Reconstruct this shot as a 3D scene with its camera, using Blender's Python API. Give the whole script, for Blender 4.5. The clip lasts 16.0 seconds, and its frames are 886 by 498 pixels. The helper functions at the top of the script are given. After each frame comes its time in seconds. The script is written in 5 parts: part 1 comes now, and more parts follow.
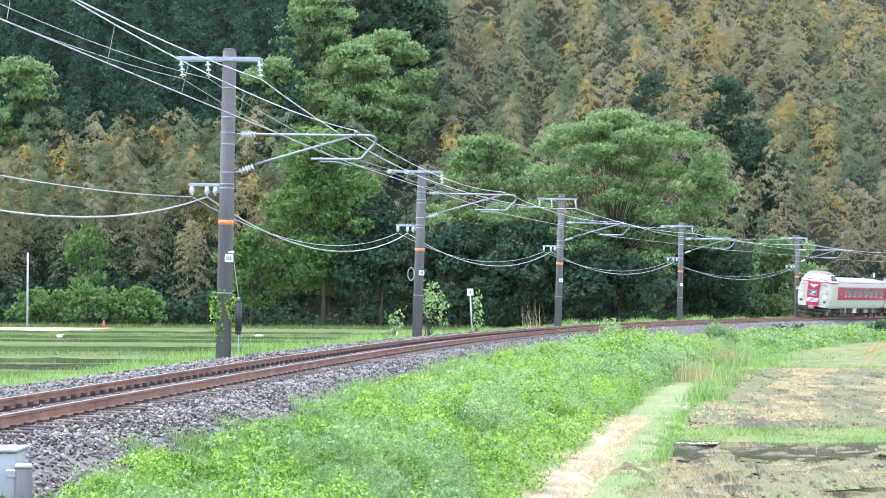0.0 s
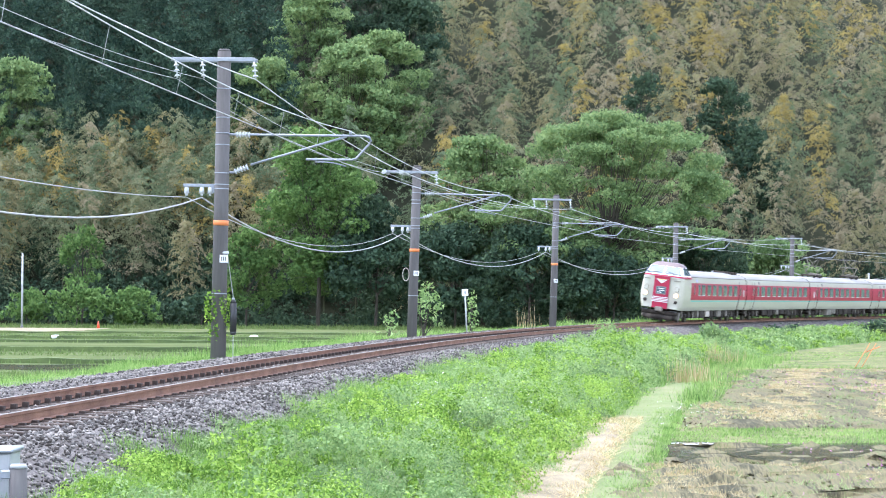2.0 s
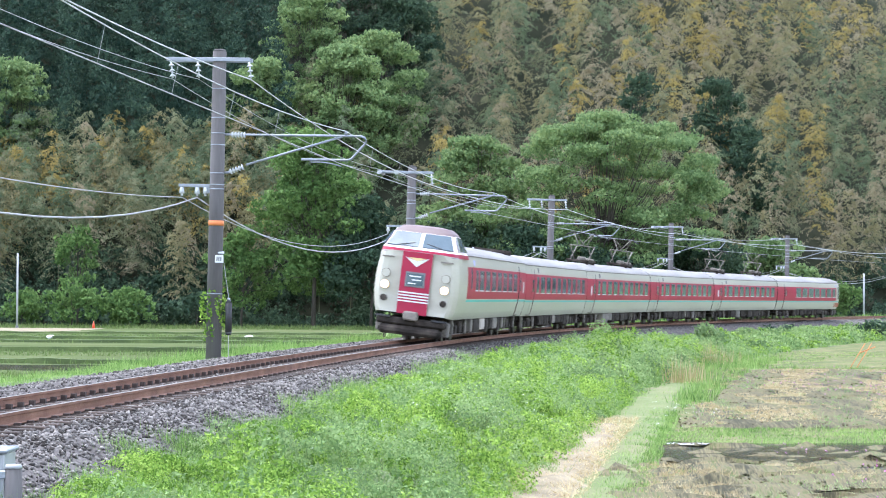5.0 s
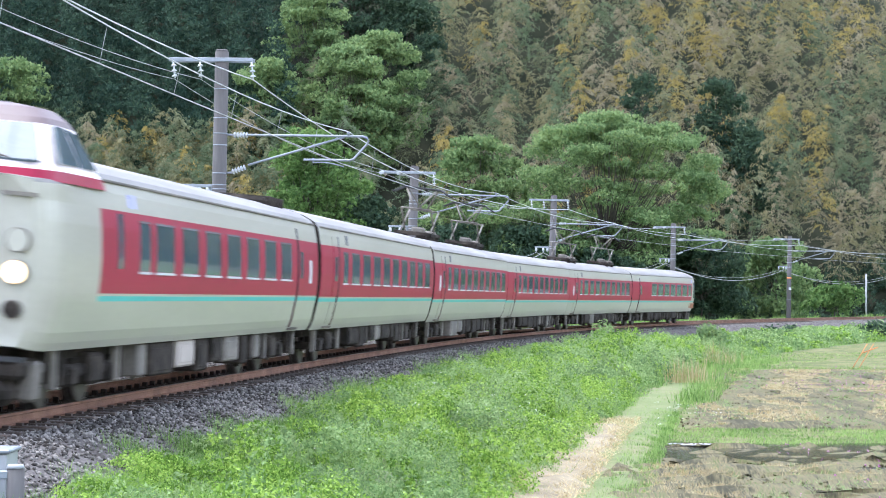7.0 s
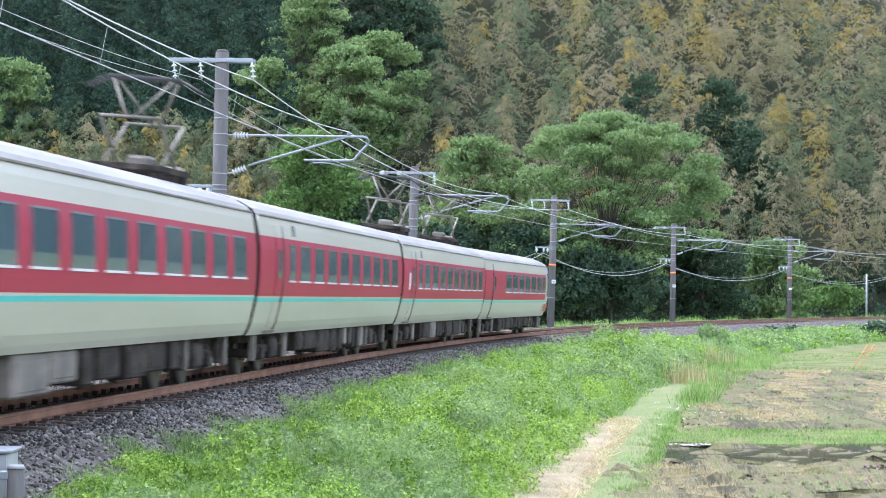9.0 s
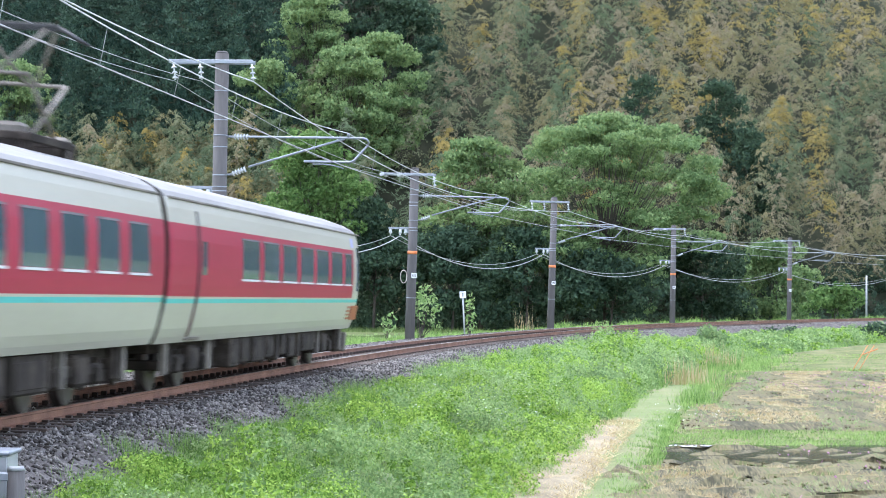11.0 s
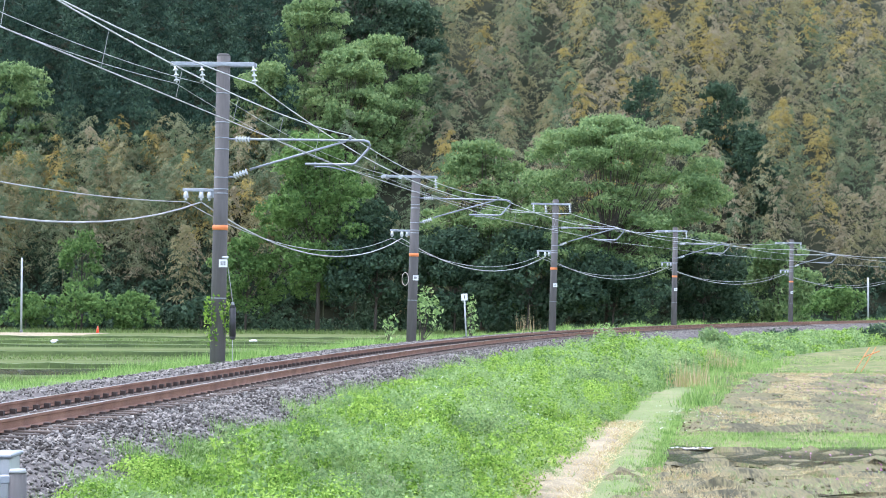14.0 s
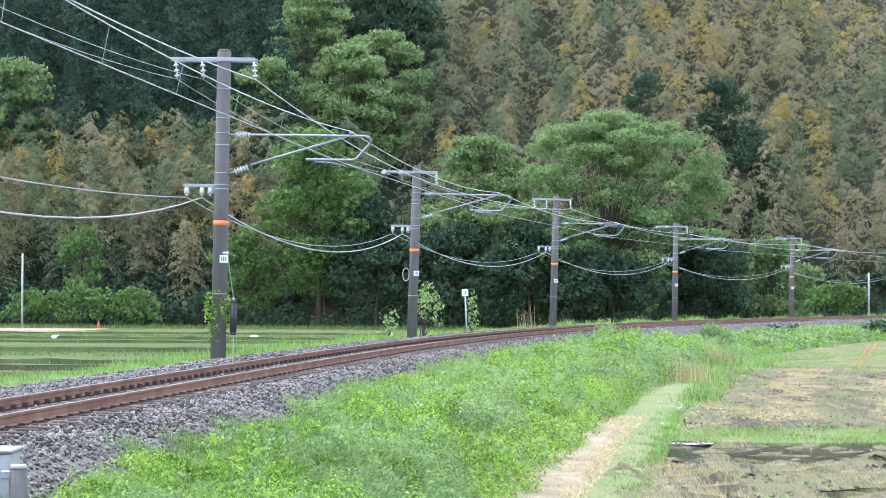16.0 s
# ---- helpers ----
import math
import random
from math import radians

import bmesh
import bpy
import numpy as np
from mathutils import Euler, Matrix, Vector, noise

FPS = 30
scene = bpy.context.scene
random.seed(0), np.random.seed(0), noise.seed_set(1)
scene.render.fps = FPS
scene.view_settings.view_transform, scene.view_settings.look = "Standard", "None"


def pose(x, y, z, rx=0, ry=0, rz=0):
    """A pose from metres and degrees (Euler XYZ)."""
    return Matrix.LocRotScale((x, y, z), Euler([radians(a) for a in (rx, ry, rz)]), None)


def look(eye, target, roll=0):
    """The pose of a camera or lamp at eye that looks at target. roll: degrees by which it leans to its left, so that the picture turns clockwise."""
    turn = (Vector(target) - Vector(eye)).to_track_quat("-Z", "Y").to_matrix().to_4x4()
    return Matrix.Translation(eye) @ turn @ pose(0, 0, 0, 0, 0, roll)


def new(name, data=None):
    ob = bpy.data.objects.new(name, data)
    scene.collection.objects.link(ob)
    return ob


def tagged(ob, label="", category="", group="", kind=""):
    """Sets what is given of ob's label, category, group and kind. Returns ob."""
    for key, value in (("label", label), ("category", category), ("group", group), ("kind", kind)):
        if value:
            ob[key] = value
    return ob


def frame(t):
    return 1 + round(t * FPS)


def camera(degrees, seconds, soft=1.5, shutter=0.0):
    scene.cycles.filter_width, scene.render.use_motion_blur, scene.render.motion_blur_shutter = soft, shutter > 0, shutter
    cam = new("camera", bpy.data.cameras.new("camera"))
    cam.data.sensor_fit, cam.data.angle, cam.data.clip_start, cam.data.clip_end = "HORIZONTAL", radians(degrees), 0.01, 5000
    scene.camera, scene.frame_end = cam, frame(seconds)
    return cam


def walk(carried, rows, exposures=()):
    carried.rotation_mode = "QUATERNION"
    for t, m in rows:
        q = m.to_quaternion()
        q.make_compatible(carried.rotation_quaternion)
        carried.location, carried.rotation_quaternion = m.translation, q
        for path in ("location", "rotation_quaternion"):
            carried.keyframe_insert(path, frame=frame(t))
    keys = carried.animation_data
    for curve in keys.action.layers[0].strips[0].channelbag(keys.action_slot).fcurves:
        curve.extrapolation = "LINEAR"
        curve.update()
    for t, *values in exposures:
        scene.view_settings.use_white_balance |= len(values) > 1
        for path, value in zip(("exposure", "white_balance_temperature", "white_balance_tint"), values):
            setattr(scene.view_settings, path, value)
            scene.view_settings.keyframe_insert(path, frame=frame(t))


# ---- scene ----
# A single-track railway on a low bank curves between paddies below a wooded hill; an express train passes.
# x to the right, y away from the camera, z = 0 at the inner rail's top.
cam = camera(21.34, 16.0, soft=1.0, shutter=0.5)
EYE = Vector((0.0, 0.0, 1.538))
SWAY = [(0, -.1412, 1.1647, .353), (.5, -.1263, 1.1575, .326), (1, -.1412, 1.1769, .348), (1.5, -.1114, 1.1337, .322),
        (2, -.0149, 1.1769, .349), (2.5, .1475, 1.2188, .35), (3, .1116, 1.1556, .35), (3.5, .0679, 1.2054, .354),
        (4, .0993, 1.1976, .36), (6.5, .0912, 1.176, .36), (7, .0458, 1.1881, .38), (7.5, .0301, 1.1852, .38),
        (8, .0352, 1.1765, .38), (8.5, .0405, 1.185, .38), (9, .0369, 1.1962, .37), (11.5, .0395, 1.2386, .35),
        (12, .0345, 1.2473, .335), (12.5, .0291, 1.262, .33), (13, .025, 1.2813, .34), (13.5, .0092, 1.2787, .34),
        (14, 0, 1.2872, .325), (14.5, -.0183, 1.2859, .325), (15, -.0198, 1.235, .34), (15.5, -.017, 1.1762, .33),
        (16, -.0157, 1.1778, .32)]


def aim(yaw, pitch, roll):
    """The camera's pose: degrees to the right, upwards, and of lean."""
    a, b = radians(yaw), radians(pitch)
    return look(EYE, EYE + Vector((math.sin(a) * math.cos(b), math.cos(a) * math.cos(b), math.sin(b))), roll)


walk(cam, [(t, aim(a, b, c)) for t, a, b, c in SWAY],
     exposures=[(0, 2.76, 6050, 12), (1.5, 2.70, 6050, 12), (3.5, 2.57, 6050, 12), (6.5, 2.47, 6050, 12), (9, 2.49, 6050, 12), (16, 2.49, 6050, 12)])

# ---- light: a bright overcast day ----
world = bpy.data.worlds.new("sky")
scene.world = world
world.use_nodes = True
sky_nodes = world.node_tree.nodes
sky = sky_nodes.new("ShaderNodeTexSky")
sky.sky_type, sky.sun_disc = "NISHITA", False
sky.sun_elevation, sky.sun_rotation = radians(68), radians(300)
sky.air_density, sky.dust_density, sky.ozone_density = 1.0, 1.0, 2.0
cloud = sky_nodes.new("ShaderNodeHueSaturation")
cloud.inputs["Saturation"].default_value = 0.5
world.node_tree.links.new(sky.outputs[0], cloud.inputs["Color"])
world.node_tree.links.new(cloud.outputs[0], sky_nodes["Background"].inputs[0])
sky_nodes["Background"].inputs[1].default_value = 0.15
sun = new("sun", bpy.data.lights.new("sun", "SUN"))
sun.data.energy, sun.data.angle, sun.data.color = .75, radians(40), (1.0, 0.97, 0.92)
SUN_AZ, SUN_EL = radians(300), radians(68)
sun.matrix_world = look((0, 0, 60), Vector((0, 0, 60)) - Vector((math.sin(SUN_AZ) * math.cos(SUN_EL), math.cos(SUN_AZ) * math.cos(SUN_EL), math.sin(SUN_EL))))


# ---- materials ----
def shade(name, stops, scale=3.0, rough=0.7, bump=0.0, bump_scale=40.0, metal=0.0, fine=0.25, island=0.0, translucent=0.0,
          per_object=0.0, spec=0.5, coat=0.0, stretch=(1, 1, 1)):
    """A material whose colour runs through stops by a coarse and a fine noise, with relief and random pieces."""
    m = bpy.data.materials.new(name)
    m.use_nodes = True
    n, l = m.node_tree.nodes, m.node_tree.links
    p = n["Principled BSDF"]
    p.inputs["Roughness"].default_value, p.inputs["Metallic"].default_value = rough, metal
    p.inputs["Specular IOR Level"].default_value = spec
    p.inputs["Coat Weight"].default_value = coat
    p.inputs["Coat Roughness"].default_value = 0.08
    tex = n.new("ShaderNodeTexCoord")
    mp = n.new("ShaderNodeMapping")
    mp.inputs["Scale"].default_value = stretch
    l.new(tex.outputs["Object"], mp.inputs["Vector"])
    big = n.new("ShaderNodeTexNoise")
    big.inputs["Scale"].default_value, big.inputs["Detail"].default_value = scale, 5
    l.new(mp.outputs[0], big.inputs["Vector"])
    small = n.new("ShaderNodeTexNoise")
    small.inputs["Scale"].default_value, small.inputs["Detail"].default_value = scale * 14, 3
    l.new(mp.outputs[0], small.inputs["Vector"])

    def add(a, b, k):
        x = n.new("ShaderNodeMath")
        x.operation = "MULTIPLY_ADD"
        l.new(b, x.inputs[0])
        x.inputs[1].default_value = k
        l.new(a, x.inputs[2])
        y = n.new("ShaderNodeMath")
        y.operation = "SUBTRACT"
        l.new(x.outputs[0], y.inputs[0])
        y.inputs[1].default_value = k / 2
        return y.outputs[0]
    v = add(big.outputs[0], small.outputs[0], fine)
    if island:
        g = n.new("ShaderNodeNewGeometry")
        v = add(v, g.outputs["Random Per Island"], island)
    if per_object:
        g = n.new("ShaderNodeObjectInfo")
        v = add(v, g.outputs["Random"], per_object)
    ramp = n.new("ShaderNodeValToRGB")
    l.new(v, ramp.inputs[0])
    e = ramp.color_ramp.elements
    k = len(stops)
    for i, c in enumerate(stops):
        pos = 0.28 + 0.44 * i / max(k - 1, 1)
        el = e[i] if i < 2 else e.new(pos)
        el.position = pos
        el.color = (*c, 1)
    for i, c in enumerate(stops):
        e[i].position, e[i].color = 0.28 + 0.44 * i / max(k - 1, 1), (*c, 1)
    l.new(ramp.outputs[0], p.inputs["Base Color"])
    if bump:
        bn = n.new("ShaderNodeTexNoise")
        bn.inputs["Scale"].default_value, bn.inputs["Detail"].default_value = bump_scale, 4
        l.new(mp.outputs[0], bn.inputs["Vector"])
        b = n.new("ShaderNodeBump")
        b.inputs["Strength"].default_value, b.inputs["Distance"].default_value = bump, 0.02
        l.new(bn.outputs[0], b.inputs["Height"])
        l.new(b.outputs[0], p.inputs["Normal"])
    if translucent:
        tr = n.new("ShaderNodeBsdfTranslucent")
        l.new(ramp.outputs[0], tr.inputs[0])
        mix = n.new("ShaderNodeMixShader")
        mix.inputs[0].default_value = translucent
        l.new(p.outputs[0], mix.inputs[1])
        l.new(tr.outputs[0], mix.inputs[2])
        l.new(mix.outputs[0], n["Material Output"].inputs[0])
    return m


def glow(name, colour, strength):
    m = bpy.data.materials.new(name)
    m.use_nodes = True
    p = m.node_tree.nodes["Principled BSDF"]
    p.inputs["Base Color"].default_value = (*colour, 1)
    p.inputs["Emission Color"].default_value = (*colour, 1)
    p.inputs["Emission Strength"].default_value = strength
    return m


def leafy(name, stops, scale=0.16, island=0.35, rough=0.75, translucent=0.42, fine=0.2):
    return shade(name, stops, scale, rough, island=island, translucent=translucent, fine=fine, spec=0.1)


M_SOIL = shade("bank_soil", [(.045, .065, .02), (.07, .10, .028), (.11, .145, .042)], .5, .9, .6, 12)
M_FIELD = shade("field_grass", [(.05, .065, .026), (.08, .105, .038), (.13, .13, .068)], .35, .9, .5, 15, stretch=(.12, 1, 1), spec=.04)
M_MEADOW = shade("short_meadow", [(.065, .085, .03), (.115, .13, .05), (.20, .175, .095)], .9, .9, .8, 22, fine=1.2, spec=.1)
M_MUD = shade("paddy_mud", [(.045, .042, .026), (.082, .076, .045), (.155, .132, .075), (.085, .10, .04)], .8, .85, 1.0, 18, fine=1.0, stretch=(2.4, .10, 1), spec=.08)
M_STRAW = shade("dry_straw", [(.14, .112, .066), (.22, .178, .11), (.29, .24, .155)], 1.2, .9, .7, 25, fine=.5)
M_PATH = shade("mown_path", [(.085, .125, .028), (.125, .15, .046), (.18, .162, .08)], .45, .9, .6, 20, fine=.5)
M_WATER = shade("paddy_water", [(.03, .03, .022), (.055, .052, .036)], 1.6, .13, .12, 9, spec=.35)
# leaf litter, its colour darkened to stand in for the canopy's shade
M_SHADEDHILL = shade("shaded_wood_floor", [(.014, .018, .011), (.026, .029, .018), (.042, .044, .028)], .2, .95, .5, 8, spec=.03)
M_BALLAST = shade("ballast_bed", [(.055, .047, .043), (.10, .09, .085), (.16, .145, .14)], 2, .9, 1.0, 30, fine=.9, spec=.1)
M_STONE = shade("ballast_stone", [(.040, .034, .030), (.088, .080, .074), (.14, .13, .122), (.25, .228, .208)], .8, .85, .3, 40, island=.7, spec=.25)
M_RAIL = shade("rusty_rail", [(.13, .062, .040), (.20, .10, .064), (.27, .145, .098)], 1.5, .75, .4, 60, metal=.3)
M_RAILTOP = shade("worn_rail_head", [(.34, .30, .28), (.5, .47, .45)], .6, .28, .05, 60, metal=.9, stretch=(1, .1, 1))
M_SLEEPER = shade("sleeper_timber", [(.035, .025, .02), (.07, .05, .04), (.11, .085, .07)], 3, .9, .6, 40, per_object=.4)
M_CLIP = shade("rusty_clip", [(.030, .020, .016), (.06, .04, .032)], 9, .8, .3, 60)
M_CONCRETE = shade("weathered_concrete", [(.060, .055, .055), (.095, .088, .088), (.135, .127, .126)], 1.2, .85, .35, 45, stretch=(1, 1, .15))
M_STEEL = shade("galvanised_steel", [(.20, .22, .25), (.29, .31, .35)], 6, .5, .1, 50, metal=.5)
M_PORCELAIN = shade("white_porcelain", [(.42, .44, .46), (.55, .57, .59)], 9, .2, spec=.6)
M_WIRE = shade("bare_wire", [(.42, .43, .45), (.6, .61, .63)], 5, .4, metal=.5)
M_CABLE = shade("dull_cable", [(.20, .20, .21), (.40, .40, .41)], 5, .5)
M_BLACK = shade("black_rubber", [(.012, .012, .014), (.03, .03, .032)], 8, .6, .2, 50)
M_ORANGE = shade("orange_paint", [(.55, .16, .05), (.68, .22, .07)], 8, .6)
M_WHITE = shade("white_enamel", [(.55, .56, .57), (.64, .65, .66)], 8, .4)
M_DARKPRINT = shade("dark_print", [(.05, .05, .06), (.09, .09, .1)], 20, .6)
M_CREAM = shade("cream_car_paint", [(.375, .355, .295), (.415, .395, .33), (.45, .43, .365)], .5, .36, .02, 8, coat=.15, stretch=(.3, 1, 2))
M_RED = shade("crimson_car_paint", [(.27, .010, .038), (.31, .012, .045), (.345, .016, .052)], .5, .42, .02, 8, spec=.3, stretch=(.3, 1, 2))
# red paint with a brown-orange reflection put into its colour
M_REDREFLECT = shade("red_panel_reflection", [(.26, .055, .03), (.33, .075, .04)], 2, .4)
M_TEAL = shade("teal_stripe", [(.025, .40, .40), (.04, .46, .46)], 1, .35, coat=.3)
M_ROOF = shade("sooty_roof_paint", [(.15, .14, .135), (.21, .20, .19), (.28, .265, .25)], .8, .6, .2, 20, stretch=(.2, 1, 1))
M_CABROOF = shade("brown_cab_roof", [(.10, .065, .065), (.15, .10, .10)], 1, .5, .1, 20)
M_UNDER = shade("dusty_underframe", [(.014, .012, .010), (.034, .028, .024), (.080, .066, .055)], 2.5, .85, .4, 25, spec=.12)
M_BOX = shade("grey_equipment", [(.08, .07, .062), (.145, .128, .11), (.24, .21, .18)], 1.5, .75, .2, 25)
M_BEIGE = shade("pale_box_paint", [(.36, .31, .28), (.46, .40, .36)], 2, .6, .1, 20)
M_WHEEL = shade("wheel_steel", [(.06, .05, .045), (.14, .12, .11)], 4, .5, metal=.6)
M_GASKET = shade("grey_gasket", [(.10, .10, .11), (.16, .16, .17)], 6, .6)
M_GLASS = shade("tinted_glass", [(.035, .065, .085), (.075, .12, .145)], .7, .08, spec=.5)
M_CABGLASS = shade("cab_glass", [(.05, .08, .10), (.11, .15, .18)], 1.2, .08, spec=.35)
M_LAMP = glow("lit_headlamp", (1.0, .68, .34), .8)
M_DOORGAP = shade("dark_door_slit", [(.045, .006, .012), (.07, .01, .018)], 4, .6)
M_GOLD = shade("gilt_emblem", [(.62, .52, .22), (.72, .62, .30)], 6, .35, metal=.4)
M_PINK = shade("pale_rose_pillar", [(.72, .60, .62), (.80, .72, .73)], 3, .35)
M_LILAC = shade("lilac_mark", [(.34, .34, .62), (.44, .44, .70)], 6, .5)
M_CONE = shade("red_plastic", [(.75, .07, .03), (.82, .11, .05)], 4, .5)
M_POLE = shade("pale_pole", [(.27, .28, .29), (.36, .37, .38)], 2, .5)
M_BARK = shade("bark", [(.025, .021, .016), (.055, .046, .036), (.09, .077, .06)], 1.2, .9, .7, 12, stretch=(1, 1, .2))
M_CULM = shade("bamboo_culm", [(.07, .08, .035), (.13, .125, .06)], .5, .6)

# leaf hues with extra blue mixed in to stand for distance haze
M_HAZEBAMBOOS = [leafy("bamboo_green", [(.105, .145, .085), (.165, .205, .115)], .5, .15), leafy("bamboo_mid", [(.165, .18, .105), (.235, .242, .14)], .5, .15),
             leafy("bamboo_olive", [(.212, .20, .108), (.295, .27, .15)], .5, .15), leafy("bamboo_tan", [(.245, .213, .14), (.33, .288, .19)], .5, .15),
             leafy("bamboo_gold", [(.285, .225, .082), (.40, .32, .112)], .5, .2)]
M_CEDAR = leafy("cedar_leaf", [(.020, .044, .032), (.034, .064, .043), (.056, .092, .057)], .2, .4, translucent=.1)
M_BROAD = leafy("broad_leaf", [(.115, .185, .078), (.18, .262, .108), (.255, .335, .142)], .16, .5)
M_BRIGHT = leafy("fresh_leaf", [(.072, .135, .042), (.118, .20, .062), (.175, .27, .088)], .2, .55)
# dark foliage; at the wood's foot this colour also holds the crowns' shade
M_DARKSHADELEAF = leafy("dark_and_shaded_leaf", [(.030, .056, .036), (.050, .084, .050), (.074, .114, .064)], .16, .5, translucent=.15)
M_GRASS = leafy("grass_blade", [(.085, .165, .040), (.20, .325, .085), (.33, .45, .15)], .6, .4, translucent=.35)
M_WEED = leafy("weed_leaf", [(.085, .165, .026), (.215, .355, .060), (.37, .505, .115)], .8, .5, translucent=.35)
M_GREYWEED = leafy("grey_green_weed", [(.14, .23, .085), (.235, .34, .13), (.33, .43, .19)], .4, .4, translucent=.3)
M_DULLGRASS = leafy("dull_field_grass", [(.085, .13, .04), (.13, .19, .06), (.19, .235, .095)], .3, .4)
M_DRYGRASS = leafy("dry_reed", [(.36, .28, .14), (.48, .38, .22), (.56, .48, .30)], .6, .6)
M_FLOWER = leafy("white_blossom", [(.75, .77, .72), (.85, .86, .82)], 1, .3, translucent=.2)
M_PURPLE = leafy("purple_blossom", [(.42, .16, .34), (.55, .26, .46)], 1, .3, translucent=.2)


# ---- mesh helpers ----
def mesh_ob(name, verts, faces, mats, index=None, parent=None, label="", smooth=False):
    me = bpy.data.meshes.new(name)
    me.from_pydata([tuple(v) for v in verts], [], faces)
    for m in (mats if isinstance(mats, (list, tuple)) else [mats]):
        me.materials.append(m)
    if index is not None:
        me.polygons.foreach_set("material_index", np.asarray(index, dtype=np.int32))
    if smooth:
        me.polygons.foreach_set("use_smooth", np.ones(len(me.polygons), dtype=bool))
    ob = new(name, me)
    if parent:
        ob.parent = parent
    if label:
        ob["label"] = label
    return ob


def quads_ob(name, v, mat, parent=None, label=""):
    """One mesh of loose leaves; v has the shape (n, corners, 3)."""
    n, k = len(v), v.shape[1]
    me = bpy.data.meshes.new(name)
    me.vertices.add(n * k)
    me.vertices.foreach_set("co", np.ascontiguousarray(v, dtype=np.float32).ravel())
    me.loops.add(n * k)
    me.loops.foreach_set("vertex_index", np.arange(n * k, dtype=np.int32))
    me.polygons.add(n)
    me.polygons.foreach_set("loop_start", np.arange(0, n * k, k, dtype=np.int32))
    me.update()
    me.validate()
    me.materials.append(mat)
    ob = new(name, me)
    if parent:
        ob.parent = parent
    if label:
        ob["label"] = label
    return ob


def part(name, bm, mat, parent, label="", smooth=False):
    me = bpy.data.meshes.new(name)
    bm.to_mesh(me)
    bm.free()
    for m in (mat if isinstance(mat, (list, tuple)) else [mat]):
        me.materials.append(m)
    if smooth:
        me.polygons.foreach_set("use_smooth", np.ones(len(me.polygons), dtype=bool))
    ob = new(name, me)
    ob.parent = parent
    if label:
        ob["label"] = label
    return ob


def box(bm, x0, x1, y0, y1, z0, z1, bevel=0.0, mat=0):
    r = bmesh.ops.create_cube(bm, size=1, matrix=Matrix.LocRotScale(((x0 + x1) / 2, (y0 + y1) / 2, (z0 + z1) / 2), None, (x1 - x0, y1 - y0, z1 - z0)))
    faces = {f for v in r["verts"] for f in v.link_faces}
    for f in faces:
        f.material_index = mat
    if bevel:
        bmesh.ops.bevel(bm, geom=[e for e in {e for f in faces for e in f.edges}], offset=bevel, segments=1, affect="EDGES")
    return r["verts"]


def rod(bm, a, b, r, r2=None, n=8, mat=0):
    a, b = Vector(a), Vector(b)
    d = b - a
    m = Matrix.Translation((a + b) / 2) @ d.to_track_quat("Z", "Y").to_matrix().to_4x4()
    k = bmesh.ops.create_cone(bm, cap_ends=True, segments=n, radius1=r, radius2=r if r2 is None else r2, depth=d.length, matrix=m)
    for f in {f for v in k["verts"] for f in v.link_faces}:
        f.material_index = mat
        f.smooth = n > 5 and len(f.verts) == 4
    return k["verts"]


def tube(points, r, n=6):
    """Vertices and faces of a tube along points."""
    pts = [Vector(p) for p in points]
    verts, faces = [], []
    for i, p in enumerate(pts):
        d = (pts[min(i + 1, len(pts) - 1)] - pts[max(i - 1, 0)]).normalized()
        u = d.cross(Vector((0, 0, 1)))
        u = u.normalized() if u.length > 1e-4 else Vector((1, 0, 0))
        w = u.cross(d)
        for k in range(n):
            a = 2 * math.pi * k / n
            verts.append(p + (u * math.cos(a) + w * math.sin(a)) * r)
    for i in range(len(pts) - 1):
        for k in range(n):
            faces.append((i * n + k, i * n + (k + 1) % n, (i + 1) * n + (k + 1) % n, (i + 1) * n + k))
    return verts, faces


# ---- the track's line ----
DS = 0.5
S0 = -320.0


def bend(s):
    u = min(max(s, 0.0), 190.0) / 100
    k = -.000742 + .00451 * u - .001598 * u * u
    return k if s > 0 else 0.0


def lay_line():
    n = int((700 - S0) / DS) + 1
    s = S0 + np.arange(n) * DS
    k = np.array([bend(v) for v in s])
    a = np.concatenate([[0], np.cumsum((k[1:] + k[:-1]) / 2 * DS)])
    i0 = int(round(-S0 / DS))
    a += .09812 - a[i0]
    am = (a[1:] + a[:-1]) / 2
    x = np.concatenate([[0], np.cumsum(np.sin(am) * DS)])
    y = np.concatenate([[0], np.cumsum(np.cos(am) * DS)])
    return s, x + (-7.963 - x[i0]), y + (12.0 - y[i0]), a


def ramp(v, a, b):
    t = np.clip((v - a) / (b - a), 0, 1)
    return t * t * (3 - 2 * t)


# the line of the poles, and the track, which swings off it towards the camera's bank as it comes near
PS, PX0, PY0, PA = lay_line()
NEAR = .95 + .05 * ramp(PS, 40, 115)
LX, LY = PX0 * NEAR, PY0 * NEAR
LS = np.concatenate([[0], np.cumsum(np.hypot(np.diff(LX), np.diff(LY)))])
LS += 200 - np.interp(200, PS, LS)
LA = np.arctan2(np.gradient(LX), np.gradient(LY))
LZ = (1 - NEAR) * EYE.z


def track_s(s):
    """The track's own length at a place s of the pole line."""
    return float(np.interp(s, PS, LS))


def pole_at(s, d=0.0, z=0.0):
    x, y, a = np.interp(s, PS, PX0), np.interp(s, PS, PY0), np.interp(s, PS, PA)
    return Vector((x + d * math.cos(a), y - d * math.sin(a), z))


def cant(s):
    return .064 * min(max(s / 70, 0), 1)


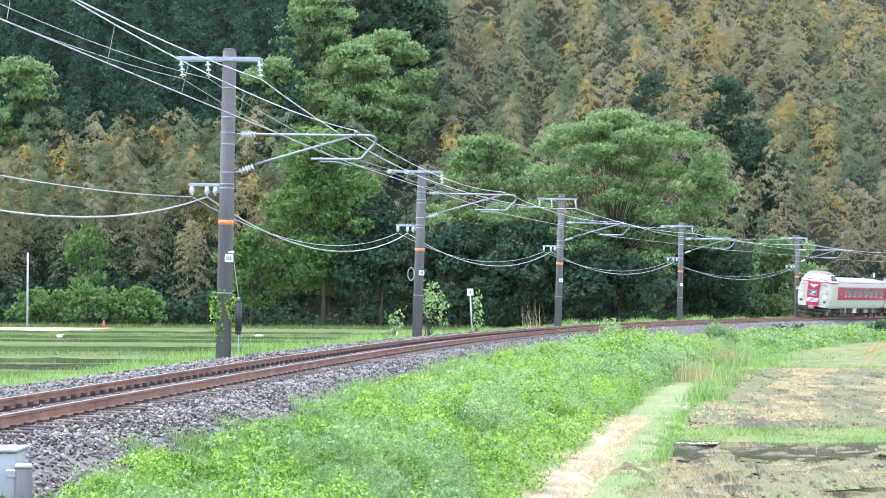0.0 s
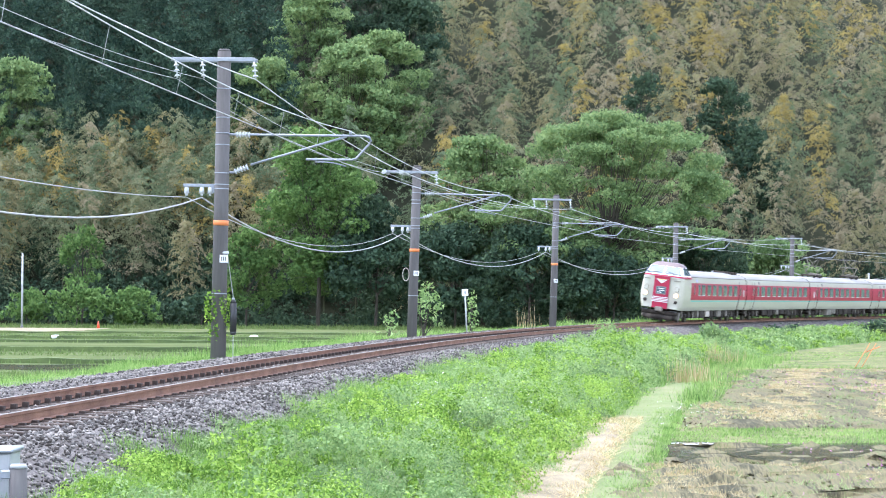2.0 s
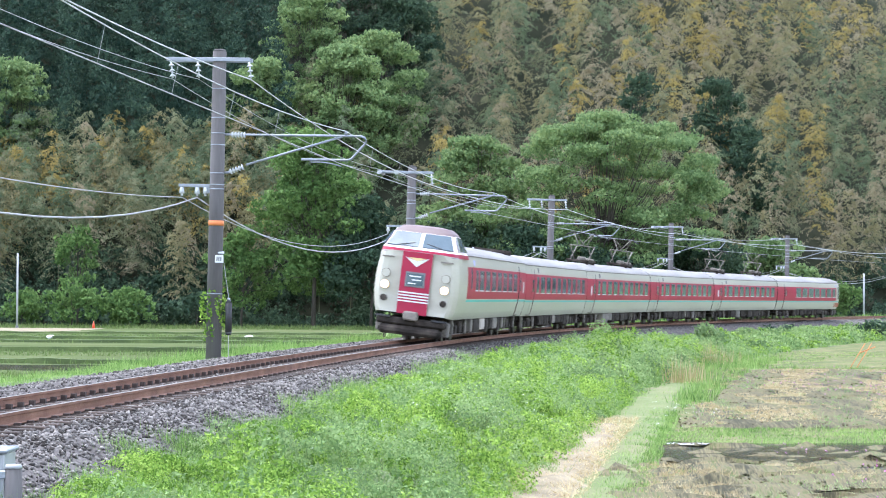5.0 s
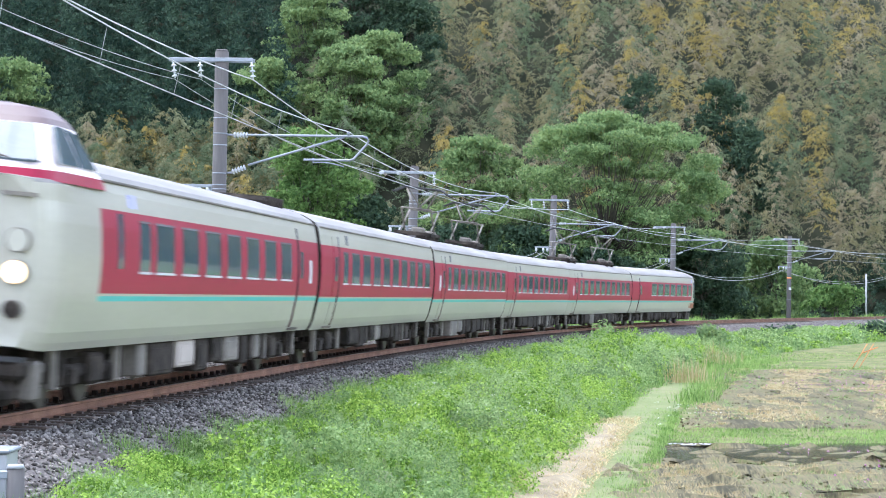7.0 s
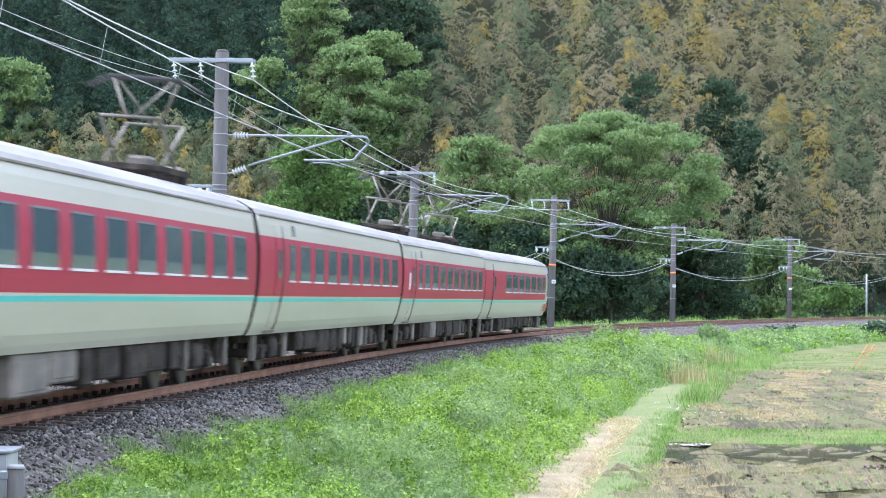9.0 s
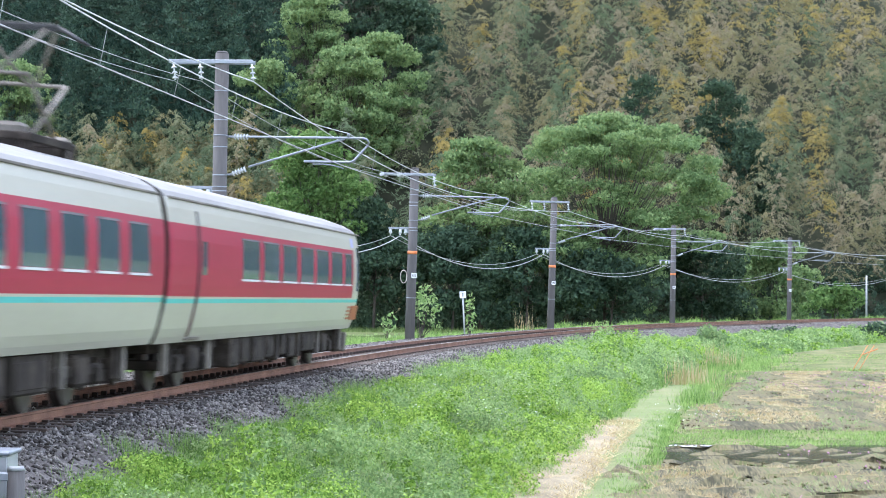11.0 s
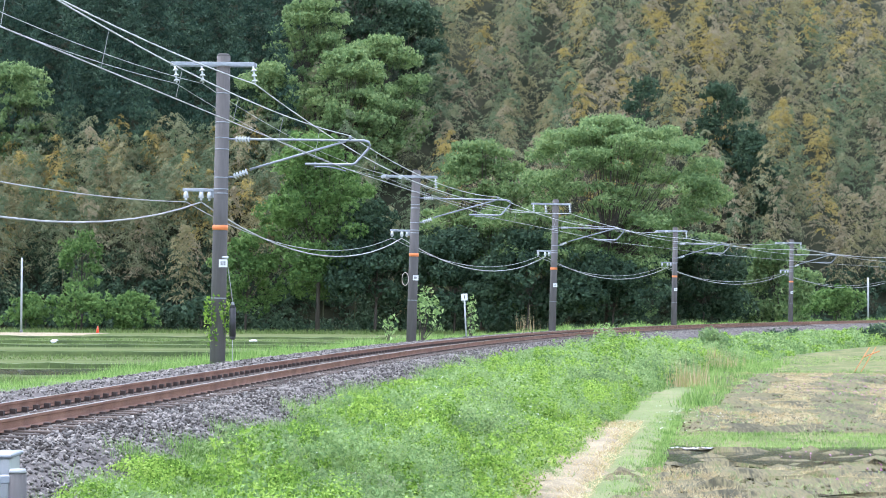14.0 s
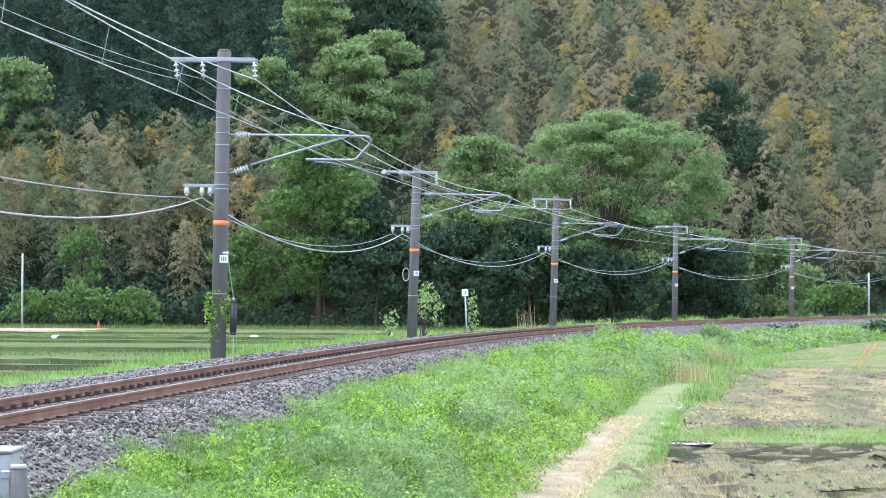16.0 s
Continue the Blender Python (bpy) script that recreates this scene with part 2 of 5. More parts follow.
def at(s, d=0.0, z=0.0):
    """The point at s along the line, d to its right."""
    x, y, a = np.interp(s, LS, LX), np.interp(s, LS, LY), np.interp(s, LS, LA)
    return Vector((x + d * math.cos(a), y - d * math.sin(a), z + np.interp(s, LS, LZ)))


def heading(s):
    return float(np.interp(s, LS, LA))


def line_offset(X, Y):
    """For arrays of places: s and offset to the right of the line."""
    X, Y = np.asarray(X, float), np.asarray(Y, float)
    step = 4
    lx, ly, la, ls = LX[::step], LY[::step], LA[::step], LS[::step]
    s, d = np.zeros(X.shape), np.zeros(X.shape)
    flat = X.ravel(), Y.ravel()
    so, do = s.ravel(), d.ravel()
    for i in range(0, len(flat[0]), 4000):
        px, py = flat[0][i:i + 4000, None], flat[1][i:i + 4000, None]
        j = np.argmin((px - lx) ** 2 + (py - ly) ** 2, axis=1)
        ux, uy = px[:, 0] - lx[j], py[:, 0] - ly[j]
        along = ux * np.sin(la[j]) + uy * np.cos(la[j])
        so[i:i + 4000] = ls[j] + along
        aa = np.interp(so[i:i + 4000], LS, LA)
        cx, cy = np.interp(so[i:i + 4000], LS, LX), np.interp(so[i:i + 4000], LS, LY)
        do[i:i + 4000] = (px[:, 0] - cx) * np.cos(aa) - (py[:, 0] - cy) * np.sin(aa)
    return s, d


FIELD = -1.5
EDGE = 236.0


def wood_line(X):
    """How far off the foot of the hill is; it bends back behind the track."""
    X = np.asarray(X, float)
    return EDGE + 3 * np.sin(X * .07) + .9 * np.clip(X - 25, 0, 400)


def toes(s):
    """Offset of the foot of the bank."""
    return 6.3 + .022 * np.clip(s, 20, 150) - .5 * (1 - ramp(np.asarray(s, float), 50, 110))


def ground_height(X, Y):
    s, d = line_offset(X, Y)
    toe = toes(s)
    right = -.62 + (FIELD + .62) * np.clip((d - 2.6) / (toe - 2.6), 0, 1)
    left = -.20 + (FIELD + .20) * np.clip((-d - 4.1) / 3.6, 0, 1)
    z = np.where(d > 0, right, left)
    z = np.where(np.abs(d) < 2.2, -.5, z)
    z = z + np.interp(s, LS, LZ) * (1 - ramp(np.abs(d), 3, 7))
    # tussocky ground under the bank's growth
    lumps = patchy(np.ravel(X), np.ravel(Y), 1.7, 61).reshape(z.shape) - .5
    z = z + np.where((d > 2.7) & (d < toe), .62 * lumps * (1 - .75 * ramp(s, 80, 120)) * ramp(d, 2.7, 4.2) * ramp(toe - d, 0, .8), 0)
    # the bank on which the camera stands
    near = 1 - ramp(np.asarray(Y, float), 8, 22)
    z = np.where(d > 1.5, z * (1 - near) + near * -.15, z)
    z = z + np.where(d < 0, np.clip(np.asarray(Y, float) - wood_line(X), 0, 260) * .60, 0)
    return z


def patchy(x, y, scale, seed):
    """Smooth 0..1 pattern over the plan."""
    v = np.zeros(len(x))
    r = np.random.RandomState(seed)
    for k in range(7):
        a = r.uniform(0, 2 * math.pi)
        f = r.uniform(.5, 1.8) / scale
        v += np.sin((x * math.cos(a) + y * math.sin(a)) * f * 2 * math.pi + r.uniform(0, 6.28))
    return np.clip(.5 + v / 6, 0, 1)
# ---- ground ----
def spaced(lo, hi, step, far_lo, far_hi):
    mid = list(np.arange(lo, hi + 1e-6, step))
    out, k, v = [], step * 2, hi
    while v < far_hi:
        v += k
        k *= 1.35
        out.append(v)
    pre, k, v = [], step * 2, lo
    while v > far_lo:
        v -= k
        k *= 1.35
        pre.append(v)
    return np.array(pre[::-1] + mid + out)


def build_ground():
    xs, ys = spaced(-55, 70, .9, -3000, 3000), spaced(0, 300, 1.1, -3000, 3500)
    X, Y = np.meshgrid(xs, ys)
    Z = ground_height(X, Y)
    rng = np.random.RandomState(3)
    Z = Z + rng.normal(0, .012, Z.shape) * (np.abs(X) < 90)
    ny, nx = X.shape
    verts = np.stack([X, Y, Z], -1).reshape(-1, 3)
    idx = np.arange(nx * ny).reshape(ny, nx)
    f = np.stack([idx[:-1, :-1], idx[:-1, 1:], idx[1:, 1:], idx[1:, :-1]], -1).reshape(-1, 4)
    cx, cy = X[:-1, :-1].ravel() + .5, Y[:-1, :-1].ravel() + .5
    s, d = line_offset(cx, cy)
    mi = np.where(d < -6, 1, np.where(d > toes(s) + .7, 3, 0))
    # under the wood: floor colour with the canopy's shade in it
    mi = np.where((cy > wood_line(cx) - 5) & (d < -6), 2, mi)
    ob = mesh_ob("ground", verts, f.tolist(), [M_SOIL, M_FIELD, M_SHADEDHILL, M_MEADOW], mi, smooth=True)
    return tagged(ob, "low grassy bank, paddy land and hillside soil", "ground", kind="structure")


def sheet(name, outline, z, mat, label, category, step=1.2, rough=.015, seed=1, dip=None):
    """A thin uneven slab over a four-cornered piece of the plan."""
    a, b, c, d = [Vector((*p, 0)) for p in outline]
    n = max(2, int((b - a).length / step))
    m = max(2, int((d - a).length / step))
    rng = np.random.RandomState(seed)
    verts, faces = [], []
    for j in range(m + 1):
        for i in range(n + 1):
            p = a.lerp(b, i / n).lerp(d.lerp(c, i / n), j / m)
            edge = i in (0, n) or j in (0, m)
            w = 0 if edge else rng.normal(0, rough)
            w -= dip(p.x, p.y) if dip else 0
            verts.append((p.x + rng.normal(0, .12), p.y + rng.normal(0, .2), z + w - (.25 if edge else 0)))
    for j in range(m):
        for i in range(n):
            k = j * (n + 1) + i
            faces.append((k, k + 1, k + n + 2, k + n + 1))
    return tagged(mesh_ob(name, verts, faces, mat, smooth=True), label, category, kind="structure")


def strip(name, s0, s1, d0, d1, z0, z1, mat, label, category, wobble=.2, seed=1, ds=1.5, cols=4, hump=.03):
    """A strip that follows the line, d0 to d1 to its right."""
    rng = np.random.RandomState(seed)
    verts, faces, rows = [], [], int((s1 - s0) / ds)
    for j in range(rows + 1):
        s = s0 + j * ds
        e0, e1 = rng.normal(0, wobble, 2)
        a, b = d0(s) + e0, d1(s) + e1
        for i in range(cols + 1):
            u = i / cols
            p = at(s, a + (b - a) * u)
            edge = i in (0, cols) or j in (0, rows)
            verts.append((p.x, p.y, z0 + (z1 - z0) * u + (-.06 if edge else hump + rng.normal(0, .015))))
    for j in range(rows):
        for i in range(cols):
            k = j * (cols + 1) + i
            faces.append((k, k + 1, k + cols + 2, k + cols + 1))
    return tagged(mesh_ob(name, verts, faces, mat, smooth=True), label, category, kind="structure")


def toe(s):
    return float(toes(s))


build_ground()


def ridge(x0, x1, y, w, h, mat, label):
    """A low earth ridge between paddies, with steep uneven sides."""
    rng = np.random.RandomState(int(y))
    verts, faces, n = [], [], int((x1 - x0) / 1.5)
    for i in range(n + 1):
        x = x0 + (x1 - x0) * i / n
        j, k = rng.normal(0, .12), rng.normal(0, .03)
        for dy, z in ((-w / 2, -.1), (-w / 2 + .05, h + k), (w / 2 - .1, h + k), (w / 2, -.1)):
            verts.append((x, y + dy + j, FIELD + z))
    for i in range(n):
        for q in range(3):
            faces.append((i * 4 + q, (i + 1) * 4 + q, (i + 1) * 4 + q + 1, i * 4 + q + 1))
    return tagged(mesh_ob("paddy_ridge", verts, faces, mat), label, "ridge", "ridges between paddies", "structure")


for y, w, h, m in ((105, .9, .22, M_SOIL), (127, .5, .28, M_SOIL), (131, 1.6, .12, M_SOIL), (151, 1.0, .18, M_SOIL), (164, .8, .2, M_SOIL), (187, 1.2, .18, M_SOIL)):
    ridge(-60, -10 + y * .03, y, w, h, m, "low earth ridge between paddies")

strip("path", 8, 76, lambda s: toe(s) + .1, lambda s: toe(s) + 1.9, FIELD + .06, FIELD + .06, M_PATH, "dry mown path at the foot of the bank", "path", wobble=.10, ds=.6, cols=6)
strip("straw_heap", 14, 44, lambda s: toe(s) - .3, lambda s: toe(s) + 1.2, FIELD + .10, FIELD + .07, M_STRAW, "cut dry straw lying beside the bank", "straw", seed=4, hump=.10, ds=1.0)
tagged(bpy.data.objects["straw_heap"], kind="stuff")
sheet("paddy_far", [(5.0, 54.3), (40, 54), (45, 102), (11.6, 101.5)], FIELD + .06, M_MUD, "fallow paddy with straw stubble and mud", "paddy", .8, rough=.03, seed=2)
sheet("paddy_near", [(.9, 23), (30, 23), (30, 49.4), (3.4, 49.4)], FIELD + .07, M_MUD, "muddy fallow paddy with straw stubble", "paddy", .45, rough=.055, seed=3, dip=lambda x, y: .07 * float(ramp(y, 41.5, 45.5)))
sheet("paddy_water", [(2.8, 41.0), (17, 40.0), (17, 51.0), (3.6, 50.6)], FIELD + .035, M_WATER, "shallow standing water along the paddy's edge", "water", rough=.0, seed=4)
sheet("paddy_beyond", [(14, 103), (50, 100), (60, 135), (20, 124)], FIELD + .06, M_MEADOW, "mown grassy paddy margin", "grass", seed=6)
for i, (y0, y1, m, lab) in enumerate([(92, 104, M_WATER, "flooded strip of paddy behind the track"), (106, 118, M_FIELD, "weedy paddy strip behind the track"),
                                      (132, 150, M_FIELD, "weedy paddy strip"), (188, 214, M_FIELD, "dull field below the wood")]):
    sheet("back_paddy", [(-70, y0), (-9.5 + y0 * .02, y0), (-9.5 + y1 * .02, y1), (-70, y1)], FIELD + .06, m, lab, "paddy", 2.5, seed=20 + i)


sheet("straw_field", [(-70, 190), (-29, 191), (-28, 212), (-70, 213)], FIELD + .10, M_STRAW, "pale cut straw on a field below the wood", "straw field", 2.0, seed=31)


# ---- track ----
def build_track():
    s_list = np.arange(-40, 330, 1.0)
    # ballast bed
    prof = [(-3.2, -.36), (-2.6, -.15), (-1.7, -.13), (-.6, -.17), (.6, -.19), (1.65, -.22), (2.1, -.36), (2.75, -.68)]
    verts, faces = [], []
    for s in s_list:
        for d, z in prof:
            c = cant(s)
            verts.append(at(s, d, z + (c * .5 * (1 - d / .55) if abs(d) < 1.8 else (c if d < 0 else 0))))
    k = len(prof)
    for j in range(len(s_list) - 1):
        for i in range(k - 1):
            faces.append((j * k + i, j * k + i + 1, (j + 1) * k + i + 1, (j + 1) * k + i))
    tagged(mesh_ob("ballast_bed", verts, faces, M_BALLAST), "grey crushed-stone ballast bed", "ballast", kind="structure")
    # rails
    head = [(-.0325, 0), (.0325, 0), (.0325, -.035), (.010, -.045), (.010, -.125), (.062, -.14), (.062, -.153), (-.062, -.153), (-.062, -.14), (-.010, -.125), (-.010, -.045), (-.0325, -.035)]
    k = len(head)
    for d, up, lab in ((.566, 0, "rusty inner rail with a dull worn head"), (-.566, 1, "rusty outer rail with a bright worn head")):
        verts, faces, mi = [], [], []
        for s in s_list:
            for x, z in head:
                verts.append(at(s, d + x, z + cant(s) * up))
        for j in range(len(s_list) - 1):
            for i in range(k):
                faces.append((j * k + i, (j + 1) * k + i, (j + 1) * k + (i + 1) % k, j * k + (i + 1) % k))
                mi.append(1 if i == 0 else 0)
        tagged(mesh_ob("rail", verts, faces, [M_RAIL, M_RAILTOP], mi), lab, "rail", "rails of the track")


build_track()


# ---- train ----
SECTION = [(1.29, .87), (1.335, .97), (1.375, 1.10), (1.43, 1.485), (1.437, 1.555), (1.44, 1.59), (1.446, 1.76), (1.44, 2.06), (1.405, 2.44), (1.362, 2.68),
           (1.31, 2.90), (1.265, 3.04), (1.18, 3.14), (.95, 3.25), (.55, 3.35), (0, 3.39)]
NOSE = SECTION[:10] + [(1.355, 2.80), (1.345, 2.89), (1.30, 2.935), (1.0, 2.96), (.55, 2.97), (0, 2.975)]
BANDS = [0, 0, 0, 1, 0, 2, 2, 2, 2, 0, 0, 3, 3, 3, 3]  # cream, teal, red, roof
L_CAR = 21.28
LEAN = -3.4


def half_width(z):
    zs, ys = [p[1] for p in SECTION], [p[0] for p in SECTION]
    return float(np.interp(z, zs, ys))


def side_tilt(z):
    return math.atan2(half_width(z - .2) - half_width(z + .2), .4)


def loft(stations, mats, bands=BANDS, cap=(True, True), end_dark=(True, True), nose=False):
    """Body shell: stations are (x, width factor, roof drop, bottom lift, bulge)."""
    ring = [(y, z) for y, z in SECTION] + [(-y, z) for y, z in SECTION[-2::-1]]
    bnd = bands + bands[::-1]
    verts, faces, mi = [], [], []
    for x, w, drop, lift, bulge in stations:
        for i, (y, z) in enumerate(ring):
            if nose:
                f = min(max((x - (L_CAR / 2 - 1.7)) / 1.0, 0), 1)
                k = i if i < len(SECTION) else 2 * len(SECTION) - 2 - i
                ny, nz = NOSE[k]
                y, z = y * (1 - f) + math.copysign(ny, y) * f, z * (1 - f) + nz * f
            zz = z
            if z > 2.5:
                zz = 2.5 + (z - 2.5) * (1 - drop)
            if z < 1.3:
                zz = z + lift * (1.3 - z) / .56
            verts.append((x + bulge * (1 - (y / 1.45) ** 2), y * w, zz))
    n = len(ring)
    for j in range(len(stations) - 1):
        for i in range(n - 1):
            faces.append((j * n + i, j * n + i + 1, (j + 1) * n + i + 1, (j + 1) * n + i))
            mi.append(bnd[i])
        faces.append((j * n + n - 1, j * n, (j + 1) * n, (j + 1) * n + n - 1))
        mi.append(4)
    if cap[0]:
        faces.append(tuple(range(n)))
        mi.append(4 if end_dark[0] else 0)
    if cap[1]:
        faces.append(tuple(reversed([(len(stations) - 1) * n + i for i in range(n)])))
        mi.append(4 if end_dark[1] else 0)
    return verts, faces, mi


def wall_piece(x0, x1, z0, z1, proud, side, deep=.03):
    """A thin plate on a car's side that follows its curve between two heights."""
    bm = bmesh.new()
    zs = [z0] + [z for _, z in SECTION if z0 + .01 < z < z1 - .01] + [z1]
    inner, outer = [], []
    for z in zs:
        w = half_width(z)
        inner.append([bm.verts.new((x, side * (w - deep), z)) for x in (x0, x1)])
        outer.append([bm.verts.new((x, side * (w + proud), z)) for x in (x0, x1)])
    for k in range(len(zs) - 1):
        bm.faces.new((outer[k][0], outer[k][1], outer[k + 1][1], outer[k + 1][0]))
        for e in (0, 1):
            bm.faces.new((inner[k][e], outer[k][e], outer[k + 1][e], inner[k + 1][e]))
    for k in (0, -1):
        bm.faces.new((inner[k][0], inner[k][1], outer[k][1], outer[k][0]))
    bmesh.ops.recalc_face_normals(bm, faces=bm.faces)
    return bm


def window_strip(body, xs, z0=1.90, z1=2.56):
    for side in (1, -1):
        for x, w in xs:
            g = part("window", wall_piece(x - w / 2, x + w / 2, z0, z1, .006, side), M_GLASS, body)
            part("sill", wall_piece(x - w / 2 - .03, x + w / 2 + .03, z0 - .038, z0 - .005, .022, side), M_WHITE, g)
            part("frame", wall_piece(x - w / 2 - .03, x + w / 2 + .03, z1 + .003, z1 + .03, .012, side), M_GASKET, g)


def door(body, x, facing):
    """A folding door set in a narrow recess, with the dark gap beside it and a step plate."""
    for side in (1, -1):
        for z0, z1, m in ((1.60, 2.67, M_RED), (1.0, 1.475, M_CREAM), (2.70, 2.90, M_CREAM)):
            part("door_panel", wall_piece(x - .36, x + .36, z0, z1, .012, side), m, body)
        e = .41 * facing
        part("door_gap", wall_piece(x + e - .06, x + e + .06, .96, 2.68, .02, side), M_DOORGAP, body)
        part("door_post", wall_piece(x + e - .05, x + e + .05, 2.685, 2.90, .02, side), M_GASKET, body)
        part("door_window", wall_piece(x - .17, x + .17, 1.93, 2.45, .018, side), M_GLASS, body)
        part("door_step", wall_piece(x - .42, x + .46, .90, .945, .06, side), M_BOX, body)


def bogie(root, x):
    bm = bmesh.new()
    for y in (-.95, .95):
        box(bm, x - 1.45, x + 1.45, y - .08, y + .08, .42, .58, .03)
        for a in (-1.05, 1.05):
            box(bm, x + a - .19, x + a + .19, y - .14, y + .14, .30, .56, .04)
            for e in (-.27, .27):
                rod(bm, (x + a + e, y, .30), (x + a + e, y, .66), .075, n=8)
        box(bm, x - .35, x + .35, y - .16, y + .16, .30, .72, .05)
    box(bm, x - .3, x + .3, -1.0, 1.0, .40, .64, .04)
    for e in (-1.62, 1.62):
        box(bm, x + e - .05, x + e + .05, -.95, .95, .34, .5, .02)
    b = part("bogie", bm, M_UNDER, root)
    for a in (-1.05, 1.05):
        bm = bmesh.new()
        rod(bm, (x + a, -.6, .43), (x + a, .6, .43), .07, n=8)
        for y in (-.566, .566):
            rod(bm, (x + a, y - .065, .43), (x + a, y + .065, .43), .43, n=24)
            rod(bm, (x + a, y - .09 * np.sign(y) - .02, .43), (x + a, y - .09 * np.sign(y) + .02, .43), .455, n=24)
            rod(bm, (x + a, y + .05 * np.sign(y), .43), (x + a, y + .12 * np.sign(y), .43), .16, n=12)
        part("wheelset", bm, M_WHEEL, b)


def underfloor(root, seed):
    rng = random.Random(seed)
    for side in (1, -1):
        x = -5.2
        while x < 5.0:
            w = rng.choice((.35, .6, .9, 1.3, 1.7))
            if x + w > 5.2:
                break
            bm = bmesh.new()
            z0 = rng.uniform(.26, .42)
            box(bm, x, x + w - .06, min(side * .62, side * 1.16), max(side * .62, side * 1.16), z0, .80, .03)
            if w > .8:
                box(bm, x + .08, x + w - .14, min(side * 1.16, side * 1.175), max(side * 1.16, side * 1.175), z0 + .07, .70, .006)
            else:
                rod(bm, (x + w / 2, side * 1.02, z0 - .05), (x + w / 2, side * 1.02, .8), .05, n=8)
            mat = rng.choices((M_UNDER, M_BOX, M_BEIGE), (8, 3, 1))[0]
            part("equipment_box", bm, mat, root)
            x += w + rng.uniform(.05, .35)
    bm = bmesh.new()
    box(bm, -9.6, 9.6, -.9, .9, .62, .84, .02)
    box(bm, -5.3, 5.3, -.55, .55, .30, .70, .02)
    for x in (-9.2, -8.9, -5.6, 5.6, 8.9, 9.2):
        for y in (-1.05, 1.05):
            box(bm, x - .05, x + .05, y - .05, y + .05, .34, .8, .01)
    part("underframe", bm, M_UNDER, root)
    for x in (-9.35, 9.35, -6.0, 6.0):
        for y in (-1.08, 1.08):
            bm = bmesh.new()
            box(bm, x - .07, x + .07, y - .05, y + .06, .30, .82, .015)
            part("step_bracket", bm, M_BOX, root)


def roof_gear(body, x, kind):
    bm = bmesh.new()
    if kind == "cooler":
        box(bm, x - 1.0, x + 1.0, -.7, .7, 3.20, 3.47, .08)
        cooler = part("roof_cooler", bm, M_UNDER, body, "dark louvred roof unit")
        for k in range(5):
            bm = bmesh.new()
            box(bm, x - .85 + k * .38, x - .72 + k * .38, -.74, .74, 3.28, 3.49, .01)
            part("louvre", bm, M_UNDER, cooler)
        bm = bmesh.new()
        vs, fs = tube([(x + 1.0 + .18 * i, -.62, 3.44 - .045 * i) for i in range(5)], .04)
        ob = mesh_ob("roof_pipe", vs, fs, M_STEEL, None, body)


def pantograph(body, x, raised=True):
    """Crossed lower arms, narrow upper arms and a wide collector shoe."""
    bm = bmesh.new()
    for y in (-.55, .55):
        box(bm, x - 1.1, x + 1.1, y - .05, y + .05, 3.46, 3.56, .01)
    for e in (-.95, .95):
        box(bm, x + e - .05, x + e + .05, -.6, .6, 3.47, 3.57, .01)
    for e in (-.9, .9):
        for y in (-.5, .5):
            rod(bm, (x + e, y, 3.26), (x + e, y, 3.48), .09, n=8)
    base = part("pantograph_base", bm, M_UNDER, body, "sooty pantograph base frame")
    bm = bmesh.new()
    box(bm, x - .35, x + .15, -.2, .2, 3.55, 3.74, .05)
    part("spring_box", bm, M_BOX, base)
    top = 5.02 if raised else 3.95
    knee = 4.30 if raised else 3.85
    def arm(p, q, r):
        bm = bmesh.new()
        rod(bm, p, q, r, n=6)
        part("arm", bm, M_BOX, base)
    for y in (-.48, .48):
        for q in (1, -1):
            arm((x - .55 * q, y, 3.56), (x + .95 * q, y, knee), .028)
            arm((x + .95 * q, y * .12, knee), (x + .22 * q, y, top - .08), .026)
    for e in (-.95, .95):
        arm((x + e, -.5, knee), (x + e, .5, knee), .026)
    bm = bmesh.new()
    for e in (-.2, .2):
        box(bm, x + e - .03, x + e + .03, -.62, .62, top - .06, top, .01)
        for q in (-1, 1):
            rod(bm, (x + e, q * .6, top - .03), (x + e, q * .95, top - .22), .022, n=6)
    part("collector_shoe", bm, M_BLACK, base)
    for k in range(3):
        b2 = bmesh.new()
        box(b2, x - 2.3 + k * .35, x - 2.05 + k * .35, -.25, .35, 3.30, 3.62 + .05 * (k % 2), .05)
        part("switch_gear", b2, (M_UNDER, M_BOX)[k % 2], base)


